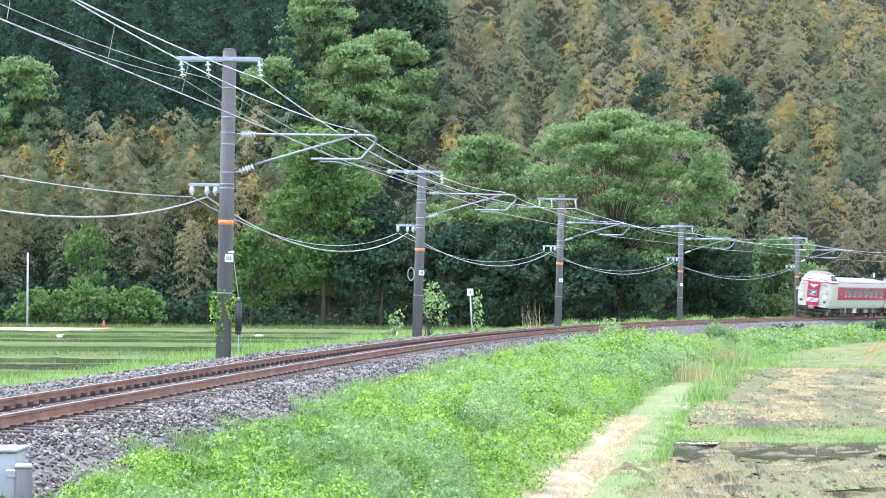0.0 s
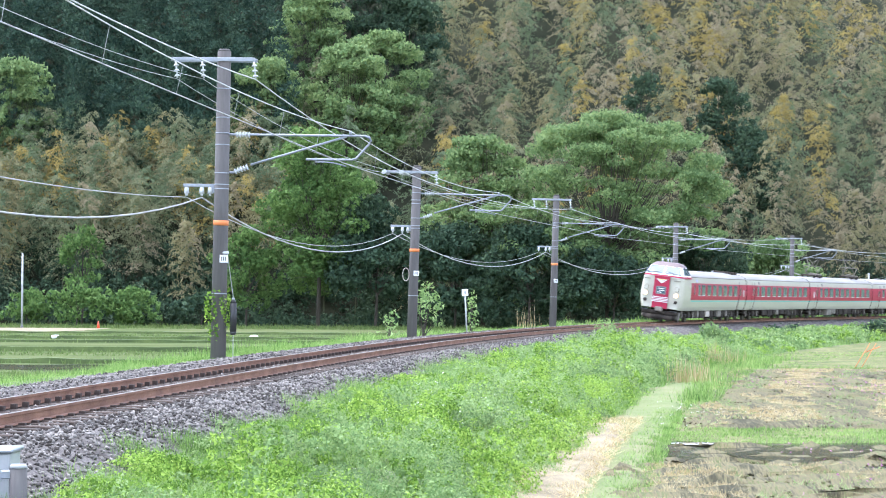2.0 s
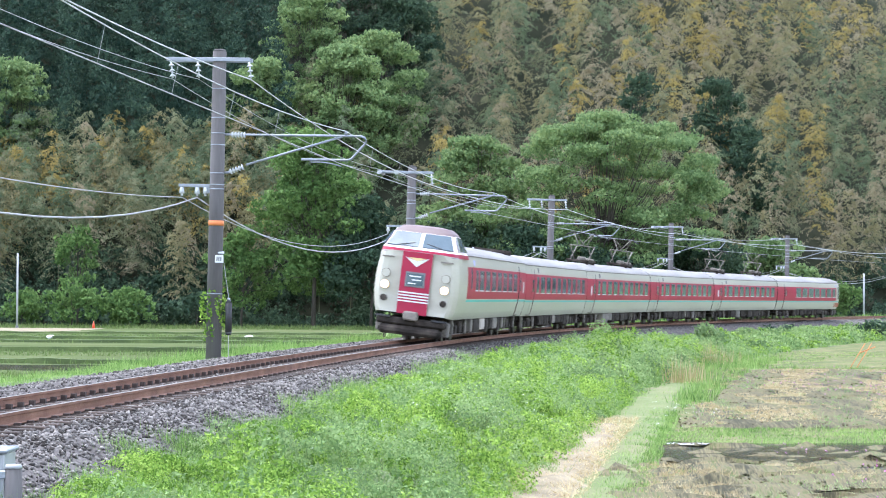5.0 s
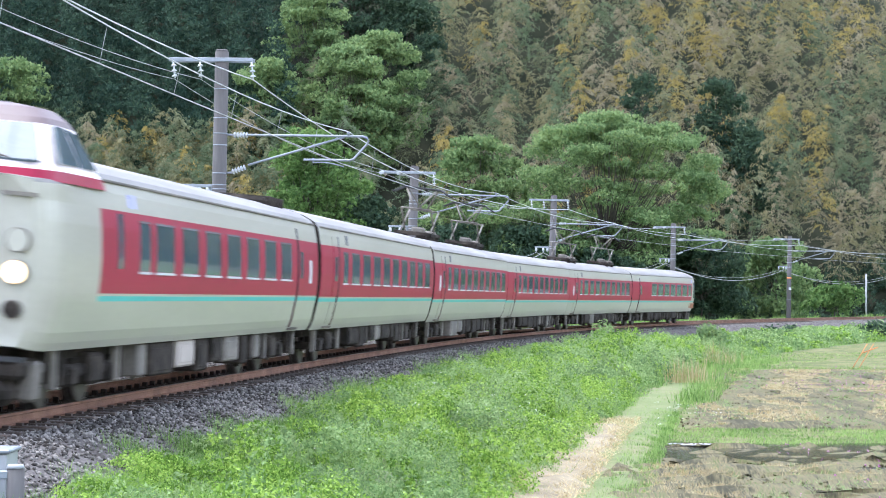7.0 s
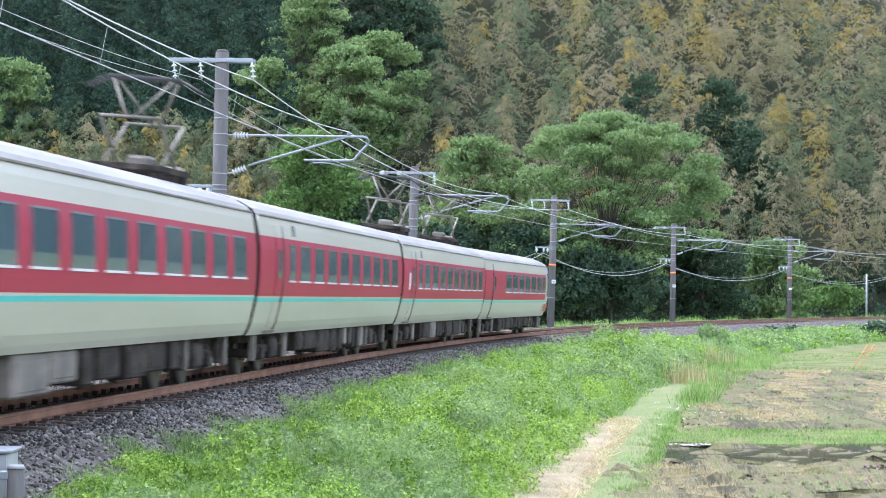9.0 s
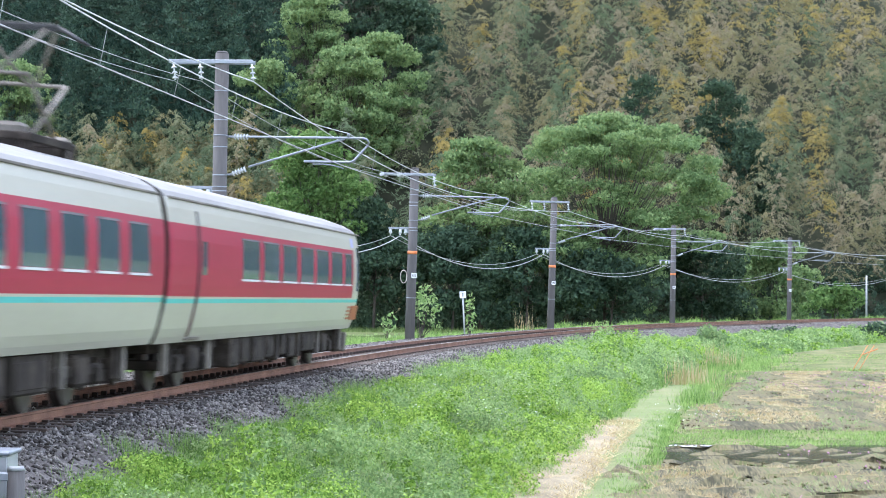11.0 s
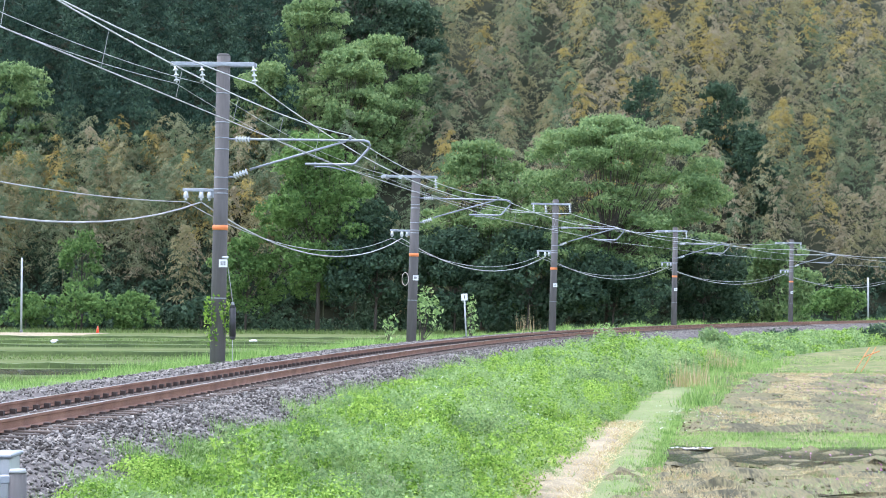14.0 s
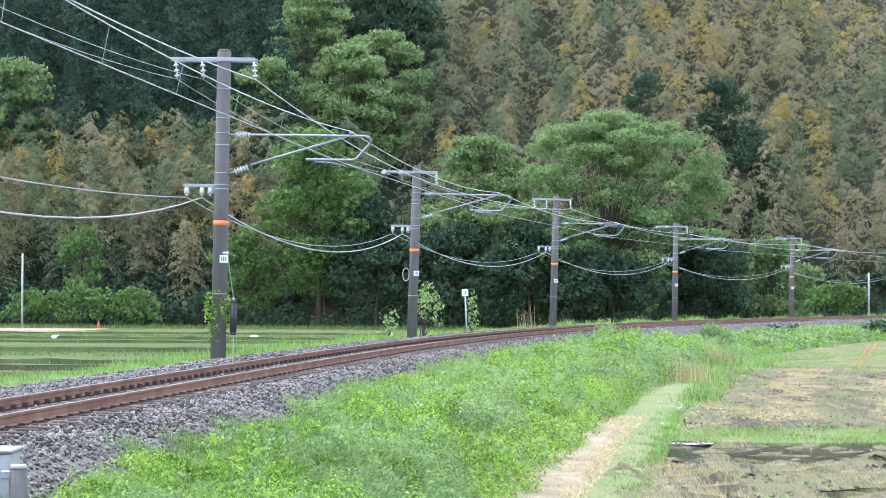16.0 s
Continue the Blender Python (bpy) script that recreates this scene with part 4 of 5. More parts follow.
def blob_leaves(lobes, density, size, rng, slim=.6, droop=.1, flat=1.0):
    """Leaves over the shells of ellipsoid lobes (centre, radii)."""
    out = []
    for c, r in lobes:
        c, r = np.array(c), np.array(r)
        area = 4 * math.pi * ((r[0] * r[1]) ** 1.6 / 3 + (r[0] * r[2]) ** 1.6 / 3 + (r[1] * r[2]) ** 1.6 / 3) ** (1 / 1.6)
        n = int(area * density)
        d = rng.normal(0, 1, (n, 3))
        d /= np.linalg.norm(d, axis=1, keepdims=True)
        keep = d[:, 2] > -.75
        d = d[keep]
        n = len(d)
        # clumps: pull leaves to a few twig ends so that gaps open between them
        twigs = rng.normal(0, 1, (max(6, n // 14), 3))
        twigs /= np.linalg.norm(twigs, axis=1, keepdims=True)
        near = twigs[rng.randint(0, len(twigs), n)]
        d2 = near + d * .16
        d2 /= np.linalg.norm(d2, axis=1, keepdims=True)
        d = np.where(rng.rand(n, 1) < .75, d2, d)
        rad = rng.uniform(.62, 1.06, (n, 1)) ** .6
        p = c + d * r * rad
        p[:, 2] += rng.normal(0, .15, n) * flat
        ax = np.cross(d, rng.normal(0, 1, (n, 3)))
        out.append(leaf_quads(p, ax, size, slim, rng, droop))
    return np.concatenate(out)


def ground_z(x, y):
    return float(ground_height(np.array([x]), np.array([y]))[0])


def tree(name, x, y, height, width, mat, label, seed, lobes=None, leaf=.19, density=16, depth=None, category="tree", z=None, low=.16):
    """Trunk with limbs and a crown of many leaves."""
    rng = np.random.RandomState(seed)
    base = ground_z(x, y) - .1 if z is None else z
    root = new(name)
    root.location = (x, y, base)
    d = depth or width
    bm = bmesh.new()
    fork = height * .42
    rod(bm, (0, 0, -.3), (.2, 0, fork), .010 * height + .04, .007 * height + .02, n=9)
    if lobes is None:
        lobes = []
        for k in range(20):
            a, q = rng.uniform(0, 2 * math.pi), math.sqrt(rng.uniform(0, 1))
            zz = rng.uniform(low, .92)
            w = math.sin(min(1, (1.08 - zz) / .62) * math.pi / 2)
            r = rng.uniform(.16, .27)
            lobes.append(((math.cos(a) * q * width * .34 * w, math.sin(a) * q * d * .34 * w, zz * height), (r * width, r * d, r * .62 * height * .6)))
        lobes.append(((0, 0, height * .62), (width * .3, d * .3, height * .22)))
        lobes.append(((0, 0, height * .88), (width * .16, d * .16, height * .12)))
    for c, r in lobes:
        rod(bm, (.2 * rng.rand(), 0, fork * rng.uniform(.6, 1)), Vector(c), .0028 * height, .012, n=5)
    part("trunk", bm, M_BARK, root)
    quads_ob("crown", blob_leaves(lobes, density, leaf, rng), mat, root)
    return tagged(root, label, category, "trees at the foot of the hill")


PX = 4164.0


def place(px, y):
    """Plan x of a thing at depth y that is seen px to the right of the view's middle line."""
    return px / PX * y


# bamboo grove
def plume(px, py, g, hgt, rng, branches, per, low=.46):
    """A nodding feathery bamboo crown: drooping branches set with leaves."""
    lean = rng.normal(0, .10, 2) + np.array([0, -.06])
    t = np.sort(rng.beta(1.5, 1.0, branches))
    a = rng.uniform(0, 2 * math.pi, branches)
    length = (1.9 * np.sin(np.clip((1.06 - t) / .95, 0, 1) * math.pi * .60) + .35) * rng.uniform(.7, 1.25, branches)
    u = rng.uniform(.15, 1, (branches, per))
    z = hgt * (low + (.98 - low) * t)[:, None] + length[:, None] * (.45 * u - .75 * u * u)
    rr = length[:, None] * u
    bx = lean[0] * hgt * t[:, None] ** 2
    by = lean[1] * hgt * t[:, None] ** 2
    p = np.stack([px + rr * np.cos(a)[:, None] + bx, py + rr * np.sin(a)[:, None] + by, g + z], -1).reshape(-1, 3)
    p += rng.normal(0, .10, p.shape)
    ax = np.stack([np.cos(a)[:, None] + 0 * u, np.sin(a)[:, None] + 0 * u, .3 - 1.3 * u], -1).reshape(-1, 3)
    return leaf_quads(p, ax, .145, .34, rng, .3, .34)


def bamboo_grove():
    rng = np.random.RandomState(5)
    hues = [[] for _ in range(5)]
    culms_v, culms_f = [], []
    y = EDGE - 2
    while y < 326:
        half = .21 * y + 8
        x = -half + rng.uniform(0, 2)
        while x < half + 6:
            px, py = x + rng.normal(0, .9), y + rng.normal(0, .9)
            x += 3.2
            u = px / py * PX
            w = float(wood_line(px))
            if py < w - 1:
                continue
            if py > w + 19 and u < -255 + 40 * math.sin(py * .5):
                continue
            if py > w + 13 and -300 < u < -50 and rng.rand() < .85:
                continue
            if py < w + 8 and rng.rand() < .12:
                continue
            hgt = rng.uniform(8.0, 14.5)
            g = ground_z(px, py)
            v = patchy(np.array([px]), np.array([py]), 22.0, 3)[0] * .6 + .2 + rng.normal(0, .25) + (.02 if u > 0 else -.2)
            k = int(np.clip(v * 5, 0, 4.99))
            hues[k].append(plume(px, py, g, hgt, rng, 36 if py < 296 else 32, 29, .2 if py < w + 5 else .34))
            if py < w + 6 and rng.rand() < .15:
                b0 = len(culms_v)
                ln = rng.normal(0, .06, 2)
                vs, fs = tube([(px, py, g - .3), (px + ln[0] * hgt * .3, py + ln[1] * hgt * .3, g + hgt * .45), (px + ln[0] * hgt * .8, py + ln[1] * hgt * .8, g + hgt * .9)], .06, 4)
                culms_v += vs
                culms_f += [tuple(i + b0 for i in f) for f in fs]
        y += 3.3
    for r in range(200):
        u = rng.uniform(-830, -250)
        py = EDGE + rng.uniform(2, 19)
        px = u / PX * py
        k = int(rng.choice(5, p=(.42, .28, .12, .0, .18)))
        hues[k].append(plume(px, py, ground_z(px, py), rng.uniform(8.0, 13.5), rng, 34, 22, .2 if py < EDGE + 6 else .4))
    for k, (m, lab) in enumerate(zip(M_HAZEBAMBOOS, ("deep green", "mid green", "olive", "greyish tan", "golden yellow"))):
        tagged(quads_ob("bamboo_grove", np.concatenate(hues[k]), m), lab + " bamboo plumes on the steep hillside", "bamboo", kind="stuff")
    tagged(mesh_ob("bamboo_culms", culms_v, culms_f, M_CULM), "pale bamboo stems at the wood's edge", "bamboo", kind="stuff")


def cedar_stand():
    rng = np.random.RandomState(6)
    out = []
    for y in np.arange(252, 318, 3.6):
        for x in np.arange(-.205 * y - 3, -.066 * y, 3.8):
            px, py = x + rng.normal(0, .7), y + rng.normal(0, .7)
            g, hgt = ground_z(px, py), rng.uniform(13, 18)
            # mop-like tufts over a tapering crown
            m, per = 64, (20 if y < 292 else 12)
            t = rng.beta(1.0, 1.25, m)
            rad = 2.35 * (1 - t) ** .75 + .15
            a = rng.uniform(0, 2 * math.pi, m)
            q = rad * rng.uniform(.75, 1, m)
            c = np.stack([px + q * np.cos(a), py + q * np.sin(a), g + hgt * (.15 + .85 * t) - q * .25], 1)
            d = rng.normal(0, 1, (m, per, 3))
            d /= np.linalg.norm(d, axis=2, keepdims=True)
            d[..., 2] = np.abs(d[..., 2]) * .9 - .2
            p = (c[:, None] + d * .55).reshape(-1, 3)
            out.append(leaf_quads(p, d.reshape(-1, 3) + np.array([0, 0, .5]), .22, .45, rng, 0, .3))
    tagged(quads_ob("cedar_stand", np.concatenate(out), M_CEDAR), "dark green cedar plantation high on the hillside", "cedar wood", kind="stuff")


def wood_edge():
    rng = np.random.RandomState(9)
    lobes = []
    for x in np.arange(-62, 70, 2.4):
        for k in range(4):
            px = x + rng.normal(0, .8)
            py = float(wood_line(px)) - 4 + rng.uniform(-1, 3) + k * 3
            s, d = line_offset(np.array([px]), np.array([py]))
            if d[0] > -9:
                continue
            g = ground_z(px, py)
            hgt = rng.uniform(.9, 2.6) + k * .8 if px < -22 else rng.uniform(.5, 1.3) + k * .7
            lobes.append(((px, py, g + hgt * .5), (rng.uniform(1.3, 2.4), rng.uniform(1.2, 2.0), hgt * .62)))
    # shade from the crowns above is put into the shrubs' leaf colour
    tagged(quads_ob("undergrowth", blob_leaves(lobes, 15, .20, rng), M_DARKSHADELEAF), "shrubs along the foot of the wood, crown shade in their leaf colour", "undergrowth", kind="stuff")


bamboo_grove()
cedar_stand()
wood_edge()

def pads(half, low, high, n, rng, r0=1.5, skew=0.0):
    """Flat foliage pads that fill a dome, for trees with layered crowns."""
    out = []
    for k in range(n):
        u, v = rng.uniform(-1, 1), rng.uniform(-1, 1)
        t = rng.uniform(0, 1) ** .8
        w = math.sqrt(max(0, 1 - t ** 2.2)) * (.62 + .38 * min(1, t * 3))
        x, y = u * half * w, v * half * .7 * w
        r = r0 * rng.uniform(.6, 1.35)
        out.append(((x + skew * t, y, low + (high - low) * t), (r * 1.15, r, r * rng.uniform(.22, .42))))
    return out


prng = np.random.RandomState(77)
BIG = pads(12.6, 6.0, 20.8, 185, prng, 1.4, .8) + pads(6.5, 2.0, 8.0, 26, prng, 1.6)
tree("spreading_tree", place(290, 226), 226, 20.6, 20, M_BROAD, "broad spreading deciduous tree with layered green crown", 21, BIG, leaf=.17, density=26)


def leafy_crown(width, height, seed, n=None, r0=None):
    """Irregular pads, thicker than those of a layered tree."""
    rng = np.random.RandomState(seed)
    r0 = r0 or min(1.5, width * .16)
    out = pads(width / 2, height * .2, height * .97, n or int(14 + width * height * .32), rng, r0)
    return [(c, (r[0], r[1], r[0] * rng.uniform(.38, .65))) for c, r in out]


def edge_tree(px, y, height, width, mat, label, seed, category="tree", layered=False):
    lobes = pads(width / 2, height * .14, height, int(20 + width * height * .5), np.random.RandomState(seed), 1.2) if layered else leafy_crown(width, height, seed)
    tree("broadleaf_tree", place(px, y), y, height, width, mat, label, seed, lobes, leaf=.20, density=17, category=category)


edge_tree(-222, 226, 19.6, 9.5, M_BRIGHT, "tall fresh-green leafy tree at the wood's edge", 22)
edge_tree(70, 230, 18.8, 12, M_BROAD, "rounded green tree beside the spreading tree", 23, layered=True)
edge_tree(-350, 227, 9.5, 6.5, M_BRIGHT, "low leafy tree at the field's edge", 24)
# the next five low trees carry crown shade in their leaf colour
edge_tree(20, 226, 10, 10, M_DARKSHADELEAF, "dark green tree at the wood's edge with shade in its leaf colour", 25)
edge_tree(-120, 226, 12.5, 9, M_DARKSHADELEAF, "leafy tree with the shade of taller ones in its colour", 26)
edge_tree(150, 223, 9.5, 10, M_DARKSHADELEAF, "low tree below the spreading tree, coloured dark for shade", 27)
edge_tree(300, 222, 7.5, 10, M_DARKSHADELEAF, "low tree with the spreading tree's shade in its colour", 41)
edge_tree(460, 234, 9.5, 9, M_DARKSHADELEAF, "leafy tree below the bamboo, coloured dark for shade", 28)
edge_tree(590, 242, 9, 9, M_BROAD, "leafy tree behind the track", 42)
edge_tree(-640, 229, 10, 4.5, M_BRIGHT, "fresh-green tree among bamboo", 29)
edge_tree(-650, 222, 4.6, 5.5, M_BRIGHT, "bright green bush at the field's edge", 30, "bush")
edge_tree(-540, 224, 3.6, 6, M_BRIGHT, "leafy bush at the field's edge", 31, "bush")
edge_tree(-430, 225, 3.2, 5, M_DARKSHADELEAF, "low leafy bush at the field's edge", 43, "bush")
edge_tree(-740, 225, 3.4, 5, M_BRIGHT, "leafy bush below the bamboo", 44, "bush")
edge_tree(695, 217, 3.2, 5.6, M_BRIGHT, "bright green bush beside the track", 32, "bush")
edge_tree(-175, 256, 17, 12, M_BROAD, "layered green tree on the hillside", 33, layered=True)
edge_tree(-110, 262, 16, 11, M_BROAD, "layered green tree on the hillside", 34, layered=True)
edge_tree(-230, 268, 17, 11, M_BROAD, "layered green tree high on the hillside", 45, layered=True)
edge_tree(-150, 276, 17, 12, M_DARKSHADELEAF, "dark layered tree high on the hillside", 46, layered=True)
edge_tree(-70, 274, 15, 10, M_DARKSHADELEAF, "dark green tree on the hillside", 37)
edge_tree(-315, 256, 15, 8, M_BROAD, "green tree between cedars and bamboo", 35)
edge_tree(-755, 254, 18, 9, M_BROAD, "layered green tree above the bamboo", 36, layered=True)
edge_tree(490, 264, 16, 7, M_DARKSHADELEAF, "dark blue-green tree among bamboo", 38)
edge_tree(545, 260, 14, 7, M_DARKSHADELEAF, "dark blue-green tree among bamboo", 39)
edge_tree(350, 262, 15, 5, M_DARKSHADELEAF, "slim dark tree among bamboo", 40)


# ---- grass and weeds ----
def blades(x, y, z, h, w, rng, spread=.5):
    """Narrow leaning blades from foot to tip."""
    n = len(x)
    foot = np.stack([x, y, z], 1)
    a = rng.uniform(0, 2 * math.pi, n)
    out = np.stack([np.cos(a), np.sin(a), np.zeros(n)], 1)
    lean = rng.uniform(.05, spread, (n, 1))
    h = h[:, None]
    tip = foot + out * h * lean + np.array([0, 0, 1]) * h
    b = rng.uniform(0, 2 * math.pi, n)
    side = np.stack([np.cos(b), np.sin(b), np.zeros(n)], 1) * w[:, None]
    return np.stack([foot - side * .7, foot + side * .7, tip], 1)


def scatter(s0, s1, d0, d1, n, rng):
    """n places between two offsets of the line (functions of s)."""
    s = rng.uniform(s0, s1, n)
    u = rng.uniform(0, 1, n)
    lo, hi = d0(s), d1(s)
    d = lo + (hi - lo) * u
    a = np.interp(s, LS, LA)
    x = np.interp(s, LS, LX) + d * np.cos(a)
    y = np.interp(s, LS, LY) - d * np.sin(a)
    return x, y, s, d


def bank_grass():
    rng = np.random.RandomState(31)
    out, dark = [], []
    for s0, s1, n, per, hh, ww in ((5, 30, 11000, 10, .24, .008), (30, 62, 12000, 10, .27, .010), (62, 120, 10000, 7, .28, .018), (120, 225, 6500, 5, .20, .042)):
        x, y, s, d = scatter(s0, s1, lambda q: 2.15 + .1 * np.sin(q) + 1.1 * np.clip((q - 70) / 50, 0, 1), lambda q: toes(q) + .5, n, rng)
        g = patchy(x, y, 3.0, 5)
        keep = rng.rand(n) < np.where(d < 4.0, .55 + .6 * g, .12 + .7 * g ** 2)
        x, y, g = x[keep], y[keep], g[keep]
        z = ground_height(x, y) - .03
        tall = (.55 + .9 * g ** 1.5)
        k = len(x)
        X, Y, Z, T = [np.repeat(v, per) for v in (x, y, z, tall)]
        m = len(X)
        X, Y = X + rng.normal(0, .10, m), Y + rng.normal(0, .10, m)
        out.append(blades(X, Y, Z, hh * T * rng.uniform(.5, 1.35, m), ww * rng.uniform(.6, 1.4, m), rng, .8))
    # far side of the track
    for s0, s1, n, per, hh, ww in ((5, 60, 5600, 9, .20, .010), (60, 130, 5200, 7, .26, .018), (130, 230, 3600, 5, .36, .04)):
        x, y, s, d = scatter(s0, s1, lambda q: -7.6 + 0 * q, lambda q: -2.9 + .2 * np.sin(q * .7), n, rng)
        z = ground_height(x, y) - .03
        g = patchy(x, y, 4.0, 8)
        X, Y, Z, T = [np.repeat(v, per) for v in (x, y, z, .5 + .9 * g ** 2)]
        m = len(X)
        out.append(blades(X + rng.normal(0, .1, m), Y + rng.normal(0, .1, m), Z, hh * T * rng.uniform(.5, 1.4, m), ww * rng.uniform(.6, 1.4, m), rng, .8))
    tagged(quads_ob("bank_grass", np.concatenate(out), M_GRASS), "lush bright green grass on the railway bank", "grass", kind="stuff")


def field_grass():
    rng = np.random.RandomState(32)
    out = []
    # the strip beside the path, the ridge between the paddies, margins
    for x0, x1, y0, y1, n, hh, ww in ((4.3, 24, 49.0, 55.0, 22000, .06, .012), (4.2, 24, 48.7, 49.5, 1400, .09, .010), (12, 40, 101.5, 103.0, 2500, .16, .018), (12.5, 48, 103, 135, 12000, .06, .03)):
        x, y = rng.uniform(x0, x1, n), rng.uniform(y0, y1, n)
        g = patchy(x, y, 1.6, 12)
        out.append(blades(x, y, np.full(n, FIELD + .02), hh * (.4 + 1.1 * g) * rng.uniform(.5, 1.4, n), ww * rng.uniform(.6, 1.4, n), rng, .9))
    n = 26000
    x, y, s, d = scatter(8, 110, lambda q: toes(q) + .9, lambda q: toes(q) + 2.1, n, rng)
    g = patchy(x, y, 2.2, 14)
    keep = rng.rand(n) < g * (.25 + .75 * (d > toes(s) + 1.9))
    x, y = x[keep], y[keep]
    n = len(x)
    out.append(blades(x, y, np.full(n, FIELD + .03), .085 * rng.uniform(.4, 1.6, n), .012 * rng.uniform(.6, 1.5, n), rng, .9))
    n = 8000
    x, y, s, d = scatter(8, 52, lambda q: toes(q) + 1.3, lambda q: toes(q) + 2.0, n, rng)
    out.append(blades(x, y, np.full(n, FIELD + .01), .11 * rng.uniform(.4, 1.6, n), .010 * rng.uniform(.6, 1.5, n), rng, 1.0))
    # taller growth between path and far paddy
    n = 8000
    x, y, s, d = scatter(56, 112, lambda q: toes(q) + 1.5 - 1.6 * ramp(q, 69, 77), lambda q: toes(q) + 2.8, n, rng)
    g = patchy(x, y, 2.6, 15)
    keep = rng.rand(n) < g
    x, y = x[keep], y[keep]
    n = len(x)
    out.append(blades(x, y, np.full(n, FIELD), .32 * rng.uniform(.4, 1.5, n), .016 * rng.uniform(.6, 1.5, n), rng, .8))
    tagged(quads_ob("field_grass", np.concatenate(out), M_GRASS), "short green grass on paddy ridges and margins", "grass", kind="stuff")
    out = []
    # rows behind the track
    for y0, y1, n, hh in ((84, 91, 5000, .18), (104, 107, 4000, .18), (117, 127, 5000, .14), (150, 160, 5000, .16), (170, 180, 4500, .16), (212, 231, 7000, .35)):
        x, y = rng.uniform(-48, 4 + .0 * y0, n), rng.uniform(y0, y1, n)
        s, d = line_offset(x, y)
        k = d < -8
        x, y = x[k], y[k]
        n = len(x)
        out.append(blades(x, y, ground_height(x, y), hh * rng.uniform(.4, 1.5, n), .045 * rng.uniform(.6, 1.4, n), rng, .9))
    tagged(quads_ob("field_grass", np.concatenate(out), M_DULLGRASS), "dull olive grass on the ridges behind the track", "grass", kind="stuff")


def weeds():
    rng = np.random.RandomState(33)
    sets = {"bright": [], "grey": [], "dark": []}
    for s0, s1, n, r0, leaf, dens in ((6, 30, 420, .32, .022, 470), (30, 62, 560, .38, .028, 270), (62, 125, 640, .50, .050, 82), (125, 225, 600, .66, .085, 32)):
        x, y, s, d = scatter(s0, s1, lambda q: 2.6 + 2.0 * np.clip((q - 70) / 50, 0, 1), lambda q: toes(q) + .2, n, rng)
        z = ground_height(x, y)
        g = patchy(x, y, 2.4, 22)
        for i in range(n):
            r = r0 * rng.uniform(.55, 1.5)
            h = r * rng.uniform(.5, 1.35) * (1 if d[i] > 4.0 else .5) * (1 - .5 * float(ramp(s[i], 90, 125)))
            key = "bright" if g[i] > .45 else "grey"
            if s[i] > 58 and d[i] > 3.6 and rng.rand() < .55:
                key = "grey"
            if rng.rand() < .10:
                key = "dark"
            sets[key].append((dens, leaf, ((x[i], y[i], z[i] + h * .45), (r, r, h))))
    for key, mat, lab in (("bright", M_WEED, "yellow-green leafy weeds on the bank"), ("grey", M_GREYWEED, "grey-green mugwort and other weeds"), ("dark", M_BROAD, "darker leafy clumps among the grass")):
        out = [blob_leaves([lobe], dens, leaf, rng, .62, .0, .1) for dens, leaf, lobe in sets[key]]
        tagged(quads_ob("weeds", np.concatenate(out), mat), lab, "weeds", kind="stuff")


def leafy_clumps():
    """Bigger leafy mounds that stand out of the bank's grass."""
    rng = np.random.RandomState(37)
    for key, mat, lab in ((0, M_WEED, "bushy yellow-green mounds of leaves on the bank"), (1, M_BROAD, "dark green leafy mounds on the bank"), (2, M_GREYWEED, "tall grey-green weeds on the bank")):
        lobes = []
        for s0, s1, n in ((10, 30, 26), (30, 62, 40), (62, 110, 34)):
            x, y, s, d = scatter(s0, s1, lambda q: 3.6 + 0 * q, lambda q: toes(q) - .3, n if key != 1 else n // 3, rng)
            z = ground_height(x, y)
            for i in range(len(x)):
                r = rng.uniform(.3, .7)
                for k in range(4):
                    lobes.append(((x[i] + rng.normal(0, r * .6), y[i] + rng.normal(0, r * .6), z[i] + rng.uniform(.1, .5)), (r * rng.uniform(.35, .7), r * rng.uniform(.4, .8), r * rng.uniform(.3, .5))))
        tagged(quads_ob("leafy_clumps", blob_leaves(lobes, 260, .030, rng, .6, .0, .1), mat), lab, "weeds", kind="stuff")


def flowers():
    rng = np.random.RandomState(34)
    out = []
    for s, d, n, sp in ((34.4, 4.7, 60, 1.1), (33.9, 5.5, 50, .9), (29, 4.6, 30, .7), (37, 5.6, 40, 1.3), (22, 4.4, 16, 1.2), (46, 5.5, 20, 1.5), (44, 9.4, 26, 1.2)):
        for k in range(n):
            p = at(s + rng.normal(0, sp * 2.2), d + rng.normal(0, sp * .5))
            z = ground_z(p.x, p.y) + rng.uniform(.28, .62)
            m = 5
            c = np.array([p.x, p.y, z]) + rng.normal(0, .022, (m, 3)) * np.array([1, 1, .4])
            out.append(leaf_quads(c, rng.normal(0, 1, (m, 3)) * np.array([1, 1, .1]), .011, .8, rng))
    tagged(quads_ob("white_flowers", np.concatenate(out), M_FLOWER), "small white umbels among the weeds", "flowers", kind="stuff")
    out = []
    for x0, y0, n, sx, sy in ((13.6, 80, 110, 1.3, 7), (15, 74, 90, 1.0, 5), (8.6, 38, 40, .9, 3), (7.4, 41, 24, .8, 2.5), (17, 92, 70, 2, 5)):
        c = np.stack([x0 + rng.normal(0, sx, n), y0 + rng.normal(0, sy, n), np.full(n, FIELD + .12) + rng.uniform(0, .1, n)], 1)
        for k in range(2):
            out.append(leaf_quads(c + rng.normal(0, .02, c.shape), rng.normal(0, 1, c.shape), .022, .8, rng))
    tagged(quads_ob("purple_flowers", np.concatenate(out), M_PURPLE), "sparse pinkish purple vetch flowers in the paddy", "flowers", kind="stuff")


